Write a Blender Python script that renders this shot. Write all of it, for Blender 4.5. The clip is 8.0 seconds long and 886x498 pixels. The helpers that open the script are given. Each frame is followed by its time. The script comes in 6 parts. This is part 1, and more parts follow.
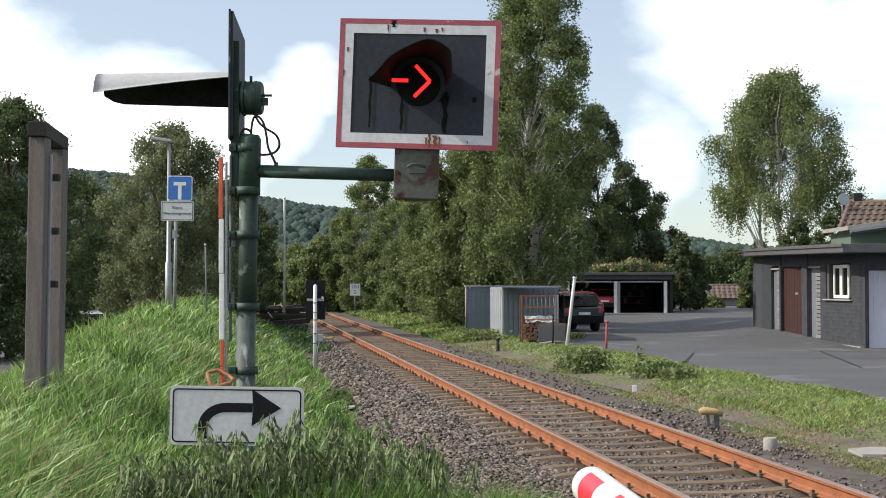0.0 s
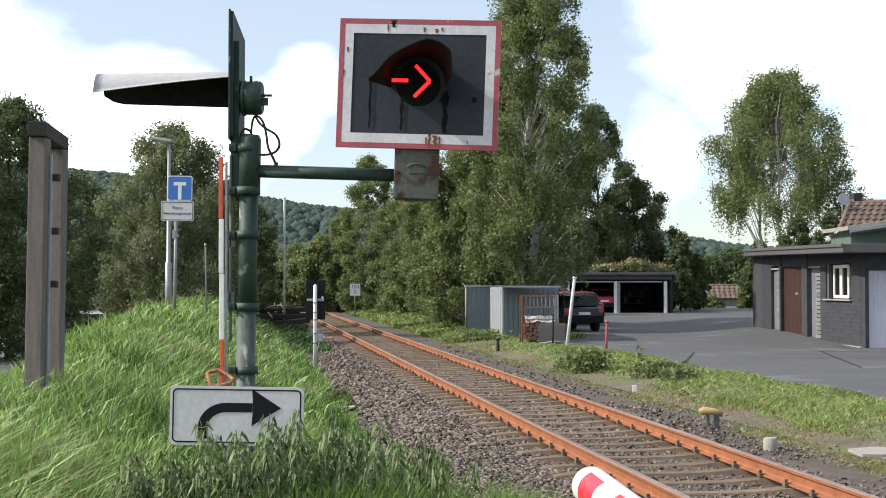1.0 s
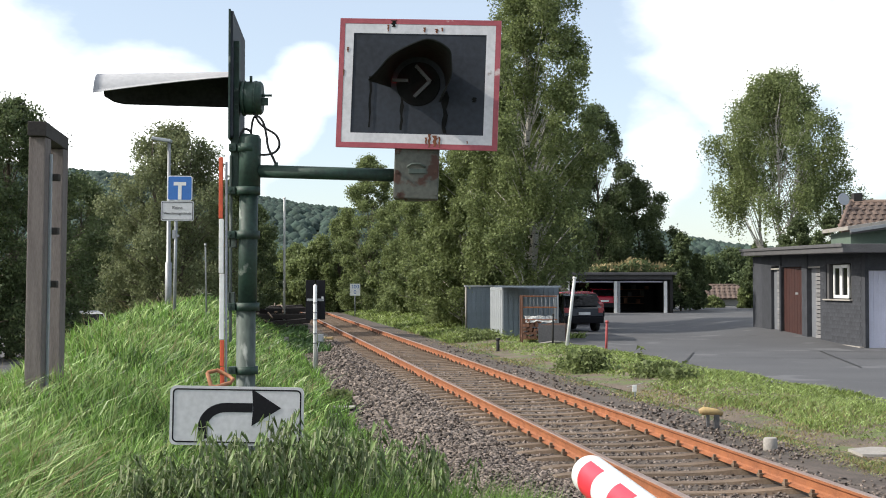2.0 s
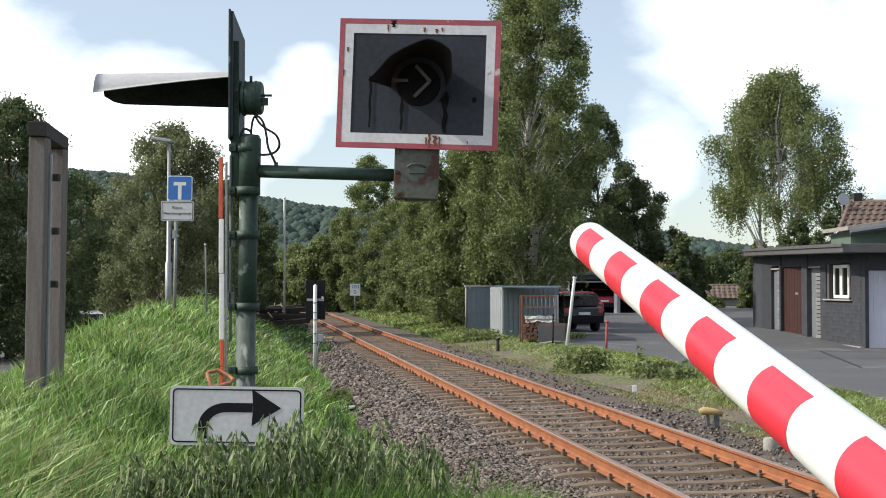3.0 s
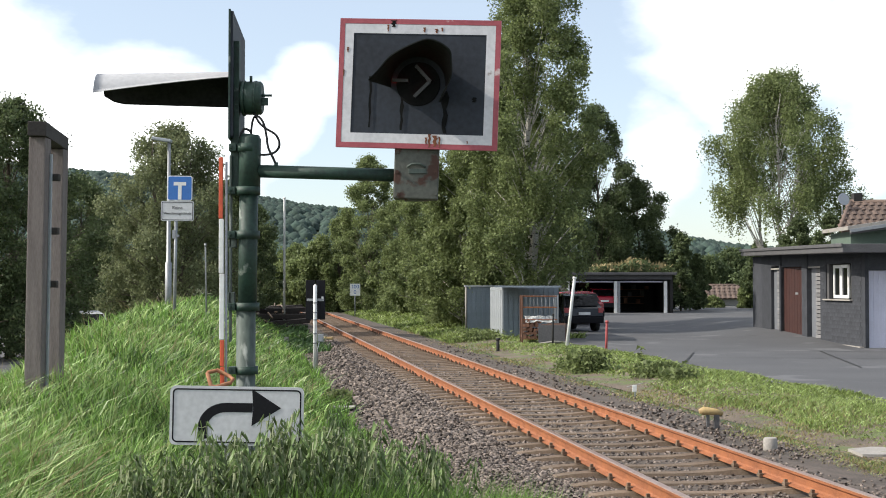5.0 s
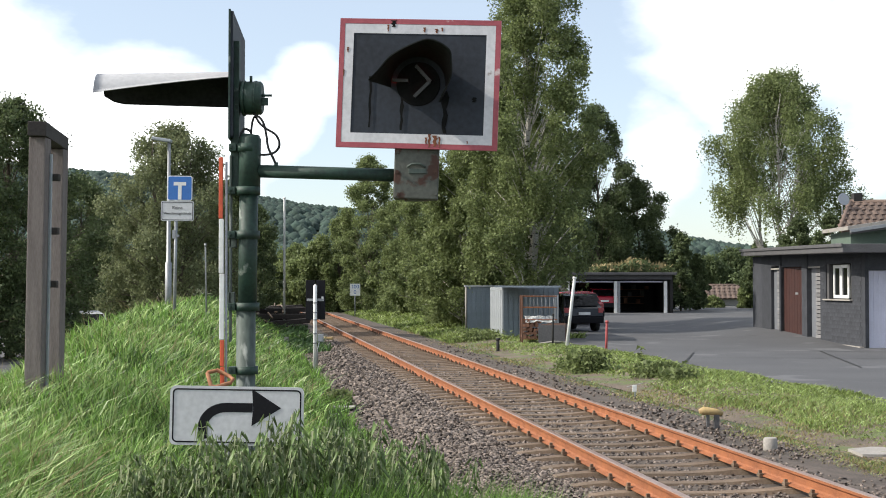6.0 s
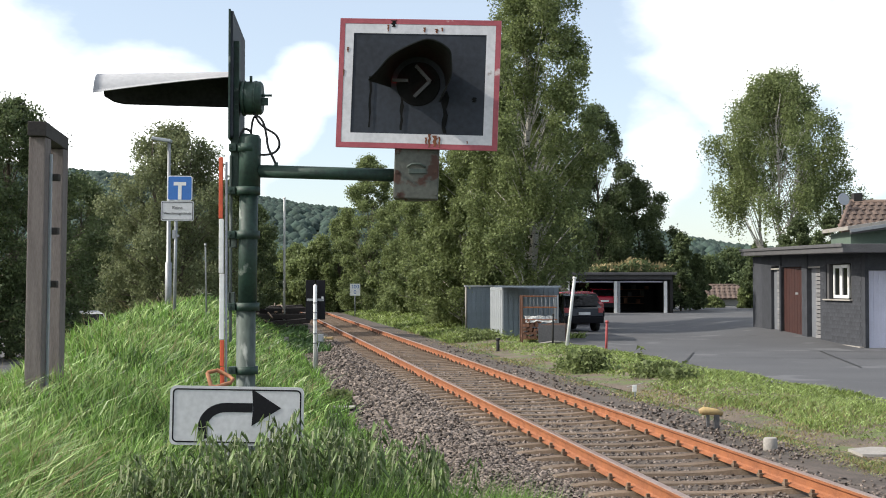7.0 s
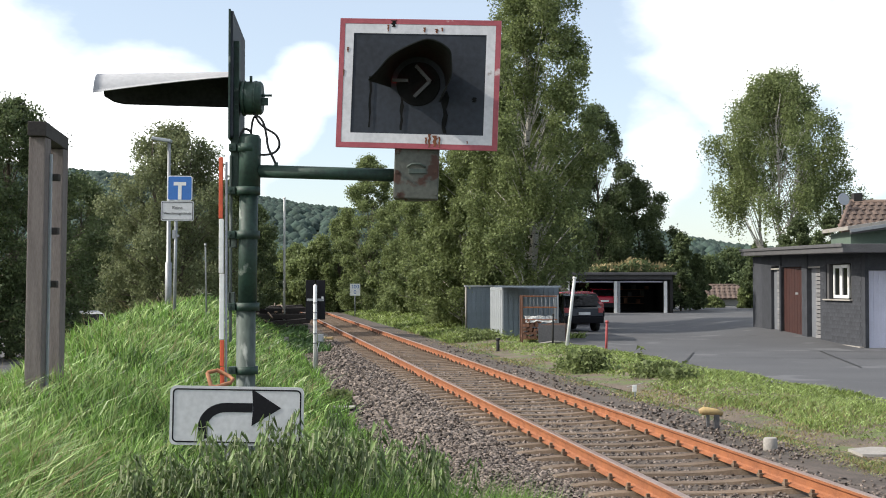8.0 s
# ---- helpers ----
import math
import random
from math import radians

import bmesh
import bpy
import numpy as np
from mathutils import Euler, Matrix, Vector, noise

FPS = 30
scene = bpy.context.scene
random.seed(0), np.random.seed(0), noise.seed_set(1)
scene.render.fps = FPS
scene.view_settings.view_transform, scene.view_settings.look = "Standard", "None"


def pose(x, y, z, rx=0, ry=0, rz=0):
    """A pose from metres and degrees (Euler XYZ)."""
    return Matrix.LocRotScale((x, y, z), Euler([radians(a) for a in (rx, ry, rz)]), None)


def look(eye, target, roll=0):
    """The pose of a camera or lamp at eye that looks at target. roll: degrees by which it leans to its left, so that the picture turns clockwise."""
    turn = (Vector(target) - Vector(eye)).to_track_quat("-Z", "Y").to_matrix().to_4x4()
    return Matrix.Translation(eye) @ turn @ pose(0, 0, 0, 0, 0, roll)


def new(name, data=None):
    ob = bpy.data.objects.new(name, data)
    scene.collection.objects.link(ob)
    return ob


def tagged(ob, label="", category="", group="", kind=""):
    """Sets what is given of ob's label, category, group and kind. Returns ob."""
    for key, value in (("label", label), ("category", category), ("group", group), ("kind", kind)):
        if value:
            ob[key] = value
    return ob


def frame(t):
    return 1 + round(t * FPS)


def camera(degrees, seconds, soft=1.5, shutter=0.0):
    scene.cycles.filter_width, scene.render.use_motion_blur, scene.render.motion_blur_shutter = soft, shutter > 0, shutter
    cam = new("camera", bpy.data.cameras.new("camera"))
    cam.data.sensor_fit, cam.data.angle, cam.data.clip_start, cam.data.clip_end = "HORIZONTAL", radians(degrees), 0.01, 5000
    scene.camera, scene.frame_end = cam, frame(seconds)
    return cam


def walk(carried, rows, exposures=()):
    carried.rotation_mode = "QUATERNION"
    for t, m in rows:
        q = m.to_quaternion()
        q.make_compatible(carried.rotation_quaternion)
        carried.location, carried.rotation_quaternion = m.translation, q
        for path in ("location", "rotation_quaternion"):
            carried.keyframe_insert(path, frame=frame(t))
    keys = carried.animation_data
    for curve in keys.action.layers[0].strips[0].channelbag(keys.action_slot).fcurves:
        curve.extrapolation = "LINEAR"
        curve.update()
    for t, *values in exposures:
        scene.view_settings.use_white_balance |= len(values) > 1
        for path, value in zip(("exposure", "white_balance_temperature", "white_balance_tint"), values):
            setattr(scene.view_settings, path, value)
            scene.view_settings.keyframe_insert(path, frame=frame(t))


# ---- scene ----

# metres; x to the right, y away from the camera, z up; z = 0 is the top of the sleepers' ballast
cam = camera(38.0, 8.0, soft=1.0)
EYE = 1.86
CAM = pose(0, 0, EYE, 90 + 1.66, 0, 0)
walk(cam, [(0, CAM), (8.0, CAM)], [(0, 0.0), (0.5, 0.19), (2.6, 0.19), (3.0, 0.04), (3.6, 0.04), (4.0, 0.19), (8.0, 0.19)])

# ---------------------------------------------------------------- light
SUN_FROM = Vector((-0.88, -0.10, 0.62)).normalized()
sun = new("sun", bpy.data.lights.new("sun", "SUN"))
sun.data.energy, sun.data.angle, sun.data.color = 4.8, radians(0.6), (1.0, 0.94, 0.84)
sun.matrix_world = look(SUN_FROM * 60, (0, 0, 0))

world = bpy.data.worlds.new("sky")
scene.world = world
world.use_nodes = True


def build_sky():
    nt = world.node_tree
    nt.nodes.clear()
    n, link = nt.nodes.new, nt.links.new
    out, bg = n("ShaderNodeOutputWorld"), n("ShaderNodeBackground")
    sky = n("ShaderNodeTexSky")
    sky.sky_type, sky.sun_disc = "NISHITA", False
    sky.sun_elevation = math.asin(SUN_FROM.z)
    sky.sun_rotation = math.atan2(SUN_FROM.x, SUN_FROM.y)
    sky.dust_density = 0.7
    co = n("ShaderNodeTexCoord")
    mp = n("ShaderNodeMapping")
    mp.inputs["Location"].default_value = (2.35, 0.4, 0.3)
    mp.inputs["Scale"].default_value = (1.0, 1.0, 1.9)
    big, fine = n("ShaderNodeTexNoise"), n("ShaderNodeTexNoise")
    big.inputs["Scale"].default_value, big.inputs["Detail"].default_value = 3.2, 9
    big.inputs["Roughness"].default_value = 0.52
    fine.inputs["Scale"].default_value, fine.inputs["Detail"].default_value = 1.3, 3
    link(co.outputs["Generated"], mp.inputs["Vector"])
    link(mp.outputs["Vector"], big.inputs["Vector"])
    link(mp.outputs["Vector"], fine.inputs["Vector"])
    add = n("ShaderNodeMath")
    add.operation = "ADD"
    link(big.outputs["Fac"], add.inputs[0])
    link(fine.outputs["Fac"], add.inputs[1])
    ramp = n("ShaderNodeValToRGB")
    ramp.color_ramp.elements[0].position, ramp.color_ramp.elements[1].position = 0.46, 0.57
    sep = n("ShaderNodeSeparateXYZ")
    link(co.outputs["Generated"], sep.inputs[0])
    lean = n("ShaderNodeMath")
    lean.operation, lean.inputs[1].default_value = "MULTIPLY_ADD", -0.35
    link(sep.outputs["X"], lean.inputs[0])
    link(add.outputs[0], lean.inputs[2])
    # heaped clouds: direction and size of each
    unit = n("ShaderNodeVectorMath")
    unit.operation = "NORMALIZE"
    link(co.outputs["Generated"], unit.inputs[0])
    heap = None
    for x, z, size in ((0.245, 0.185, 0.12), (0.34, 0.18, 0.10), (0.165, 0.105, 0.07), (0.33, 0.09, 0.06), (-0.105, 0.165, 0.05), (-0.135, 0.125, 0.06), (-0.21, 0.105, 0.10), (-0.32, 0.08, 0.10)):
        far = n("ShaderNodeVectorMath")
        far.operation = "DISTANCE"
        far.inputs[1].default_value = Vector((x, 1.0, z)).normalized()
        link(unit.outputs[0], far.inputs[0])
        near = n("ShaderNodeMapRange")
        near.inputs["From Min"].default_value, near.inputs["From Max"].default_value = size, 0.0
        link(far.outputs["Value"], near.inputs["Value"])
        if heap is None:
            heap = near.outputs["Result"]
        else:
            top = n("ShaderNodeMath")
            top.operation = "MAXIMUM"
            link(heap, top.inputs[0])
            link(near.outputs["Result"], top.inputs[1])
            heap = top.outputs[0]
    half = n("ShaderNodeMath")
    half.operation = "MULTIPLY_ADD"
    half.inputs[1].default_value, half.inputs[2].default_value = 0.5, -0.035
    link(lean.outputs[0], half.inputs[0])
    pile = n("ShaderNodeMath")
    pile.operation = "MULTIPLY_ADD"
    pile.inputs[1].default_value = 0.17
    link(heap, pile.inputs[0])
    link(half.outputs[0], pile.inputs[2])
    link(pile.outputs[0], ramp.inputs["Fac"])
    soft = n("ShaderNodeMath")
    soft.operation = "MULTIPLY_ADD"
    soft.inputs[1].default_value, soft.inputs[2].default_value = 0.78, 0.19
    link(ramp.outputs["Color"], soft.inputs[0])
    mix = n("ShaderNodeMix")
    mix.data_type = "RGBA"
    link(soft.outputs[0], mix.inputs["Factor"])
    # a clear, slightly cyan sky
    tint = n("ShaderNodeMix")
    tint.data_type, tint.blend_type = "RGBA", "MULTIPLY"
    tint.inputs["Factor"].default_value = 1.0
    tint.inputs["B"].default_value = (0.97, 1.05, 1.12, 1)
    link(sky.outputs["Color"], tint.inputs["A"])
    link(tint.outputs["Result"], mix.inputs["A"])
    mix.inputs["B"].default_value = (16.5, 16.7, 16.9, 1)
    link(mix.outputs["Result"], bg.inputs["Color"])
    bg.inputs["Strength"].default_value = 0.112
    link(bg.outputs[0], out.inputs["Surface"])


build_sky()


# ---------------------------------------------------------------- materials
def paint(name, base, other=None, scale=6.0, fine=60.0, rough=0.7, metal=0.0, bump=0.15, spots=None, spot_at=0.62,
          spot_scale=5.0, island=0.0, leaf=0.0, spec=0.5, stretch=(1, 1, 1), random_tint=0.0):
    """A surface with large stains, fine grain, relief and, if wanted, spots of a second colour (rust, moss, lichen)."""
    m = bpy.data.materials.new(name)
    m.use_nodes = True
    nt = m.node_tree
    n, link = nt.nodes.new, nt.links.new
    bsdf = nt.nodes["Principled BSDF"]
    other = other or tuple(c * 0.72 for c in base)
    co, mp = n("ShaderNodeTexCoord"), n("ShaderNodeMapping")
    mp.inputs["Scale"].default_value = stretch
    link(co.outputs["Object"], mp.inputs["Vector"])
    a, b = n("ShaderNodeTexNoise"), n("ShaderNodeTexNoise")
    a.inputs["Scale"].default_value, a.inputs["Detail"].default_value = scale, 5
    b.inputs["Scale"].default_value, b.inputs["Detail"].default_value = fine, 3
    for t in (a, b):
        link(mp.outputs["Vector"], t.inputs["Vector"])
    blend = n("ShaderNodeMath")
    blend.operation, blend.inputs[1].default_value = "MULTIPLY_ADD", 0.5
    link(b.outputs["Fac"], blend.inputs[0])
    halfa = n("ShaderNodeMath")
    halfa.operation, halfa.inputs[1].default_value = "MULTIPLY", 0.5
    link(a.outputs["Fac"], halfa.inputs[0])
    link(halfa.outputs[0], blend.inputs[2])
    ramp = n("ShaderNodeValToRGB")
    e = ramp.color_ramp.elements
    e[0].position, e[1].position = 0.36, 0.64
    e[0].color, e[1].color = (*other, 1), (*base, 1)
    link(blend.outputs[0], ramp.inputs["Fac"])
    colour = ramp.outputs["Color"]
    if spots:
        s, r2, mix = n("ShaderNodeTexNoise"), n("ShaderNodeValToRGB"), n("ShaderNodeMix")
        s.inputs["Scale"].default_value, s.inputs["Detail"].default_value = spot_scale, 8
        link(mp.outputs["Vector"], s.inputs["Vector"])
        r2.color_ramp.elements[0].position, r2.color_ramp.elements[1].position = spot_at, spot_at + 0.05
        link(s.outputs["Fac"], r2.inputs["Fac"])
        mix.data_type = "RGBA"
        link(r2.outputs["Color"], mix.inputs["Factor"])
        link(colour, mix.inputs["A"])
        mix.inputs["B"].default_value = (*spots, 1)
        colour = mix.outputs["Result"]
    if island or random_tint:
        hsv, mr = n("ShaderNodeHueSaturation"), n("ShaderNodeMapRange")
        if island:
            g = n("ShaderNodeNewGeometry")
            link(g.outputs["Random Per Island"], mr.inputs["Value"])
        else:
            g = n("ShaderNodeObjectInfo")
            link(g.outputs["Random"], mr.inputs["Value"])
        amount = island or random_tint
        mr.inputs["To Min"].default_value, mr.inputs["To Max"].default_value = 1 - amount, 1 + amount
        link(mr.outputs["Result"], hsv.inputs["Value"])
        link(colour, hsv.inputs["Color"])
        colour = hsv.outputs["Color"]
    link(colour, bsdf.inputs["Base Color"])
    bsdf.inputs["Roughness"].default_value = rough
    bsdf.inputs["Metallic"].default_value = metal
    bsdf.inputs["Specular IOR Level"].default_value = spec
    if bump:
        bp = n("ShaderNodeBump")
        bp.inputs["Strength"].default_value, bp.inputs["Distance"].default_value = bump, 0.01
        link(blend.outputs[0], bp.inputs["Height"])
        link(bp.outputs["Normal"], bsdf.inputs["Normal"])
    if leaf:
        tr, sh = n("ShaderNodeBsdfTranslucent"), n("ShaderNodeMixShader")
        sh.inputs[0].default_value = leaf
        link(colour, tr.inputs["Color"])
        link(bsdf.outputs[0], sh.inputs[1])
        link(tr.outputs[0], sh.inputs[2])
        link(sh.outputs[0], nt.nodes["Material Output"].inputs["Surface"])
    return m


def glow(name, colour, strength):
    m = bpy.data.materials.new(name)
    m.use_nodes = True
    b = m.node_tree.nodes["Principled BSDF"]
    b.inputs["Base Color"].default_value = (*[0.3 * c for c in colour], 1)
    b.inputs["Emission Color"].default_value = (*colour, 1)
    b.inputs["Emission Strength"].default_value = strength
    return m


M = {
    "soil": paint("grassy soil", (0.07, 0.09, 0.03), (0.035, 0.05, 0.016), 0.5, 9, 0.95, bump=0.6, spots=(0.16, 0.13, 0.07), spot_scale=0.6, spot_at=0.58),
    "asphalt": paint("worn asphalt", (0.088, 0.088, 0.092), (0.058, 0.058, 0.062), 0.35, 40, 0.85, bump=0.25, spots=(0.115, 0.115, 0.12), spot_scale=0.5, spot_at=0.6),
    "ballast_bed": paint("ballast bed", (0.115, 0.09, 0.073), (0.045, 0.035, 0.028), 3, 26, 0.95, bump=1.0, spots=(0.11, 0.08, 0.058), spot_scale=1.1),
    "stone": paint("crushed stone", (0.205, 0.168, 0.145), (0.095, 0.074, 0.061), 2, 30, 0.9, bump=0.3, island=0.6),
    "rail_rust": paint("rusty rail steel", (0.34, 0.125, 0.05), (0.20, 0.07, 0.03), 5, 70, 0.8, metal=0.1, bump=0.3),
    "rail_top": paint("worn rail top", (0.42, 0.30, 0.24), (0.33, 0.2, 0.14), 4, 40, 0.38, metal=0.7, bump=0.05),
    "sleeper": paint("brown steel sleeper", (0.20, 0.145, 0.10), (0.11, 0.075, 0.05), 4, 50, 0.85, metal=0.1, bump=0.3, random_tint=0.15),
    "leaf": paint("birch leaf", (0.205, 0.245, 0.098), (0.13, 0.165, 0.062), 0.5, 3, 0.6, bump=0, island=0.4, leaf=0.42, spec=0.3),
    "leaf_dark": paint("dark broad leaf, also for shaded crowns", (0.12, 0.155, 0.068), (0.075, 0.10, 0.042), 0.5, 3, 0.6, bump=0, island=0.4, leaf=0.42, spec=0.3),
    "leaf_willow": paint("grey green willow leaf", (0.23, 0.255, 0.135), (0.15, 0.175, 0.085), 0.5, 3, 0.6, bump=0, island=0.4, leaf=0.42, spec=0.3),
    "bark": paint("brown bark", (0.16, 0.13, 0.10), (0.07, 0.055, 0.045), 5, 40, 0.95, bump=0.8, stretch=(1, 1, 0.3)),
    "birch_bark": paint("white birch bark", (0.55, 0.53, 0.48), (0.35, 0.32, 0.28), 4, 30, 0.85, bump=0.3, spots=(0.05, 0.045, 0.04), spot_scale=4, spot_at=0.57, stretch=(1, 1, 2.5)),
    "far_wood": paint("far forest", (0.046, 0.074, 0.058), (0.028, 0.048, 0.04), 0.05, 0.5, 1.0, bump=1, island=0.3),
}


# ---------------------------------------------------------------- mesh helpers
def mesh_of(name, verts, faces, material=None, smooth=False):
    me = bpy.data.meshes.new(name)
    me.from_pydata([tuple(v) for v in verts], [], faces)
    if material:
        me.materials.append(material)
    if smooth:
        me.polygons.foreach_set("use_smooth", [True] * len(me.polygons))
    me.update()
    return me


def part(name, bm, material, parent=None, label="", smooth=False):
    """Links a bmesh as one mesh object under a thing or a part."""
    me = bpy.data.meshes.new(name)
    bm.normal_update()
    bm.to_mesh(me)
    bm.free()
    for m in (material if isinstance(material, (list, tuple)) else [material]):
        me.materials.append(m)
    if smooth:
        me.polygons.foreach_set("use_smooth", [True] * len(me.polygons))
    ob = new(name, me)
    if parent:
        ob.parent = parent
    return tagged(ob, label) if label else ob


def thing(name, m, label, category, group="", kind=""):
    ob = new(name)
    ob.empty_display_size = 0.1
    ob.matrix_basis = m
    return tagged(ob, label, category, group, kind)


def box(bm, c, s, bevel=0.0, turn=None, mat=0):
    """A box with its centre and size, edges rounded by bevel."""
    made = bmesh.ops.create_cube(bm, size=1)["verts"]
    m = Matrix.Translation(c) @ (turn.to_4x4() if turn else Matrix()) @ Matrix.Diagonal((*s, 1))
    bmesh.ops.transform(bm, matrix=m, verts=made)
    faces = {f for v in made for f in v.link_faces}
    for f in faces:
        f.material_index = mat
    if bevel:
        edges = list({e for v in made for e in v.link_edges})
        bmesh.ops.bevel(bm, geom=edges, offset=bevel, segments=2, affect="EDGES", profile=0.6, material=-1)
    return bm


def tube(bm, pts, radii, sides=10, cap=True, mat=0):
    """A tapered tube along points."""
    rings = []
    for i, p in enumerate(pts):
        p = Vector(p)
        d = (Vector(pts[min(i + 1, len(pts) - 1)]) - Vector(pts[max(i - 1, 0)])).normalized()
        a = d.orthogonal().normalized() if abs(d.z) > 0.95 else d.cross(Vector((0, 0, 1))).normalized()
        b = d.cross(a)
        r = radii[i] if isinstance(radii, (list, tuple)) else radii
        rings.append([bm.verts.new(p + a * (r * math.cos(k * math.tau / sides)) + b * (r * math.sin(k * math.tau / sides))) for k in range(sides)])
    for r0, r1 in zip(rings, rings[1:]):
        for k in range(sides):
            f = bm.faces.new((r0[k], r0[(k + 1) % sides], r1[(k + 1) % sides], r1[k]))
            f.material_index = mat
            f.smooth = True
    if cap:
        for f in (bm.faces.new(rings[0][::-1]), bm.faces.new(rings[-1])):
            f.material_index = mat
    return bm


def B():
    return bmesh.new()


# ---------------------------------------------------------------- the lie of the land
TURN = radians(8.54)          # the track runs this far to the left of straight ahead
CT, ST = math.cos(TURN), math.sin(TURN)
ACROSS = 4.25                 # the eye stands this far beside the track's middle


def track_xy(u, w):
    """Plan place from metres along the track and across it (to the right)."""
    return (w + ACROSS) * CT - u * ST, (w + ACROSS) * ST + u * CT


def across(x, y):
    return x * CT + y * ST - ACROSS


def along(x, y):
    return -x * ST + y * CT


def step(a, b, v):
    t = min(1, max(0, (v - a) / (b - a)))
    return t * t * (3 - 2 * t)


def ground_z(x, y):
    w, u = across(x, y), along(x, y)
    z = -0.12
    rise = 0.68 + 0.42 * step(8, 24, u)
    z += (rise + 0.12) * step(-3.1, -5.9, w) - (rise + 0.5) * step(-6.1, -8.8, w)
    z += 0.14 * step(2.6, 4.5, w) + 0.22 * step(45, 75, u) * step(3, 6, w)
    z += 0.33 * step(9, 13, x) * step(36, 50, y) * step(75, 55, y) * step(3, 6, w)
    far = math.hypot(x, y)
    if far > 260:
        a = math.atan2(x, y)
        ridge = 0.052 - 0.098 * max(-0.5, min(0.35, a)) + 0.003 * math.sin(a * 23)
        z += ridge * 900 * step(320, 900, far) + 10 * noise.noise((x * 0.006, y * 0.006, 0)) * step(300, 600, far)
    else:
        z += 0.05 * noise.noise((x * 0.5, y * 0.5, 3.0)) * step(-3.0, -4.0, w)
    return z


def build_ground():
    def steps(lo, hi, fine, lim):
        v, out = 0.0, [0.0]
        while v < hi:
            v += fine if v < lim else fine + (v - lim) * 0.09
            out.append(v)
        back, v = [], 0.0
        while v > lo:
            v -= fine if -v < lim else fine + (-v - lim) * 0.09
            back.append(v)
        return back[::-1] + out
    xs, ys = steps(-1600, 1600, 0.45, 16), steps(-300, 2200, 0.6, 60)
    verts = [(x, y, ground_z(x, y)) for y in ys for x in xs]
    nx = len(xs)
    faces = [(j * nx + i, j * nx + i + 1, (j + 1) * nx + i + 1, (j + 1) * nx + i) for j in range(len(ys) - 1) for i in range(nx - 1)]
    tagged(new("ground", mesh_of("ground", verts, faces, M["soil"], True)), "grassy soil running out to wooded hills", "ground", kind="structure")


build_ground()


def build_sheet(name, us, ws, z_of, material, label, category):
    """A paved sheet in track coordinates, lying on the land."""
    verts, faces = [], []
    for u in us:
        for w in ws:
            x, y = track_xy(u, w)
            verts.append((x, y, z_of(u, w, x, y)))
    n = len(ws)
    faces = [(j * n + i, j * n + i + 1, (j + 1) * n + i + 1, (j + 1) * n + i) for j in range(len(us) - 1) for i in range(n - 1)]
    return tagged(new(name, mesh_of(name, verts, faces, material, True)), label, category, kind="structure")


build_sheet("road", np.arange(-20, 160, 3.0), np.arange(-16.4, -9.3, 0.7), lambda u, w, x, y: ground_z(x, y) + 0.02, M["asphalt"], "grey asphalt road beyond the grass bank", "road")
build_sheet("yard", np.arange(10, 100, 1.5), [5.6 + 0.75 * i for i in range(40)], lambda u, w, x, y: ground_z(x, y) + 0.012, M["asphalt"], "worn grey asphalt yard before the garages", "yard")
build_sheet("ballast_bed", np.arange(-4, 240, 1.2), [-3.2, -2.3, -1.45, -0.75, 0, 0.75, 1.45, 2.3, 3.2],
            lambda u, w, x, y: (-0.05 if abs(w) < 1.8 else -0.05 - 0.1 * (abs(w) - 1.8)) + 0.02 * noise.noise((x, y, 0)), M["ballast_bed"], "brown grey ballast bed of crushed stone", "ballast")


# ---------------------------------------------------------------- track
def rail_section():
    """Half outline of a flat-bottomed rail, from the foot up."""
    right = [(0.062, 0.0), (0.062, 0.011), (0.02, 0.024), (0.008, 0.04), (0.008, 0.105), (0.034, 0.117), (0.036, 0.142), (0.026, 0.15)]
    return right + [(-a, b) for a, b in right[::-1]]


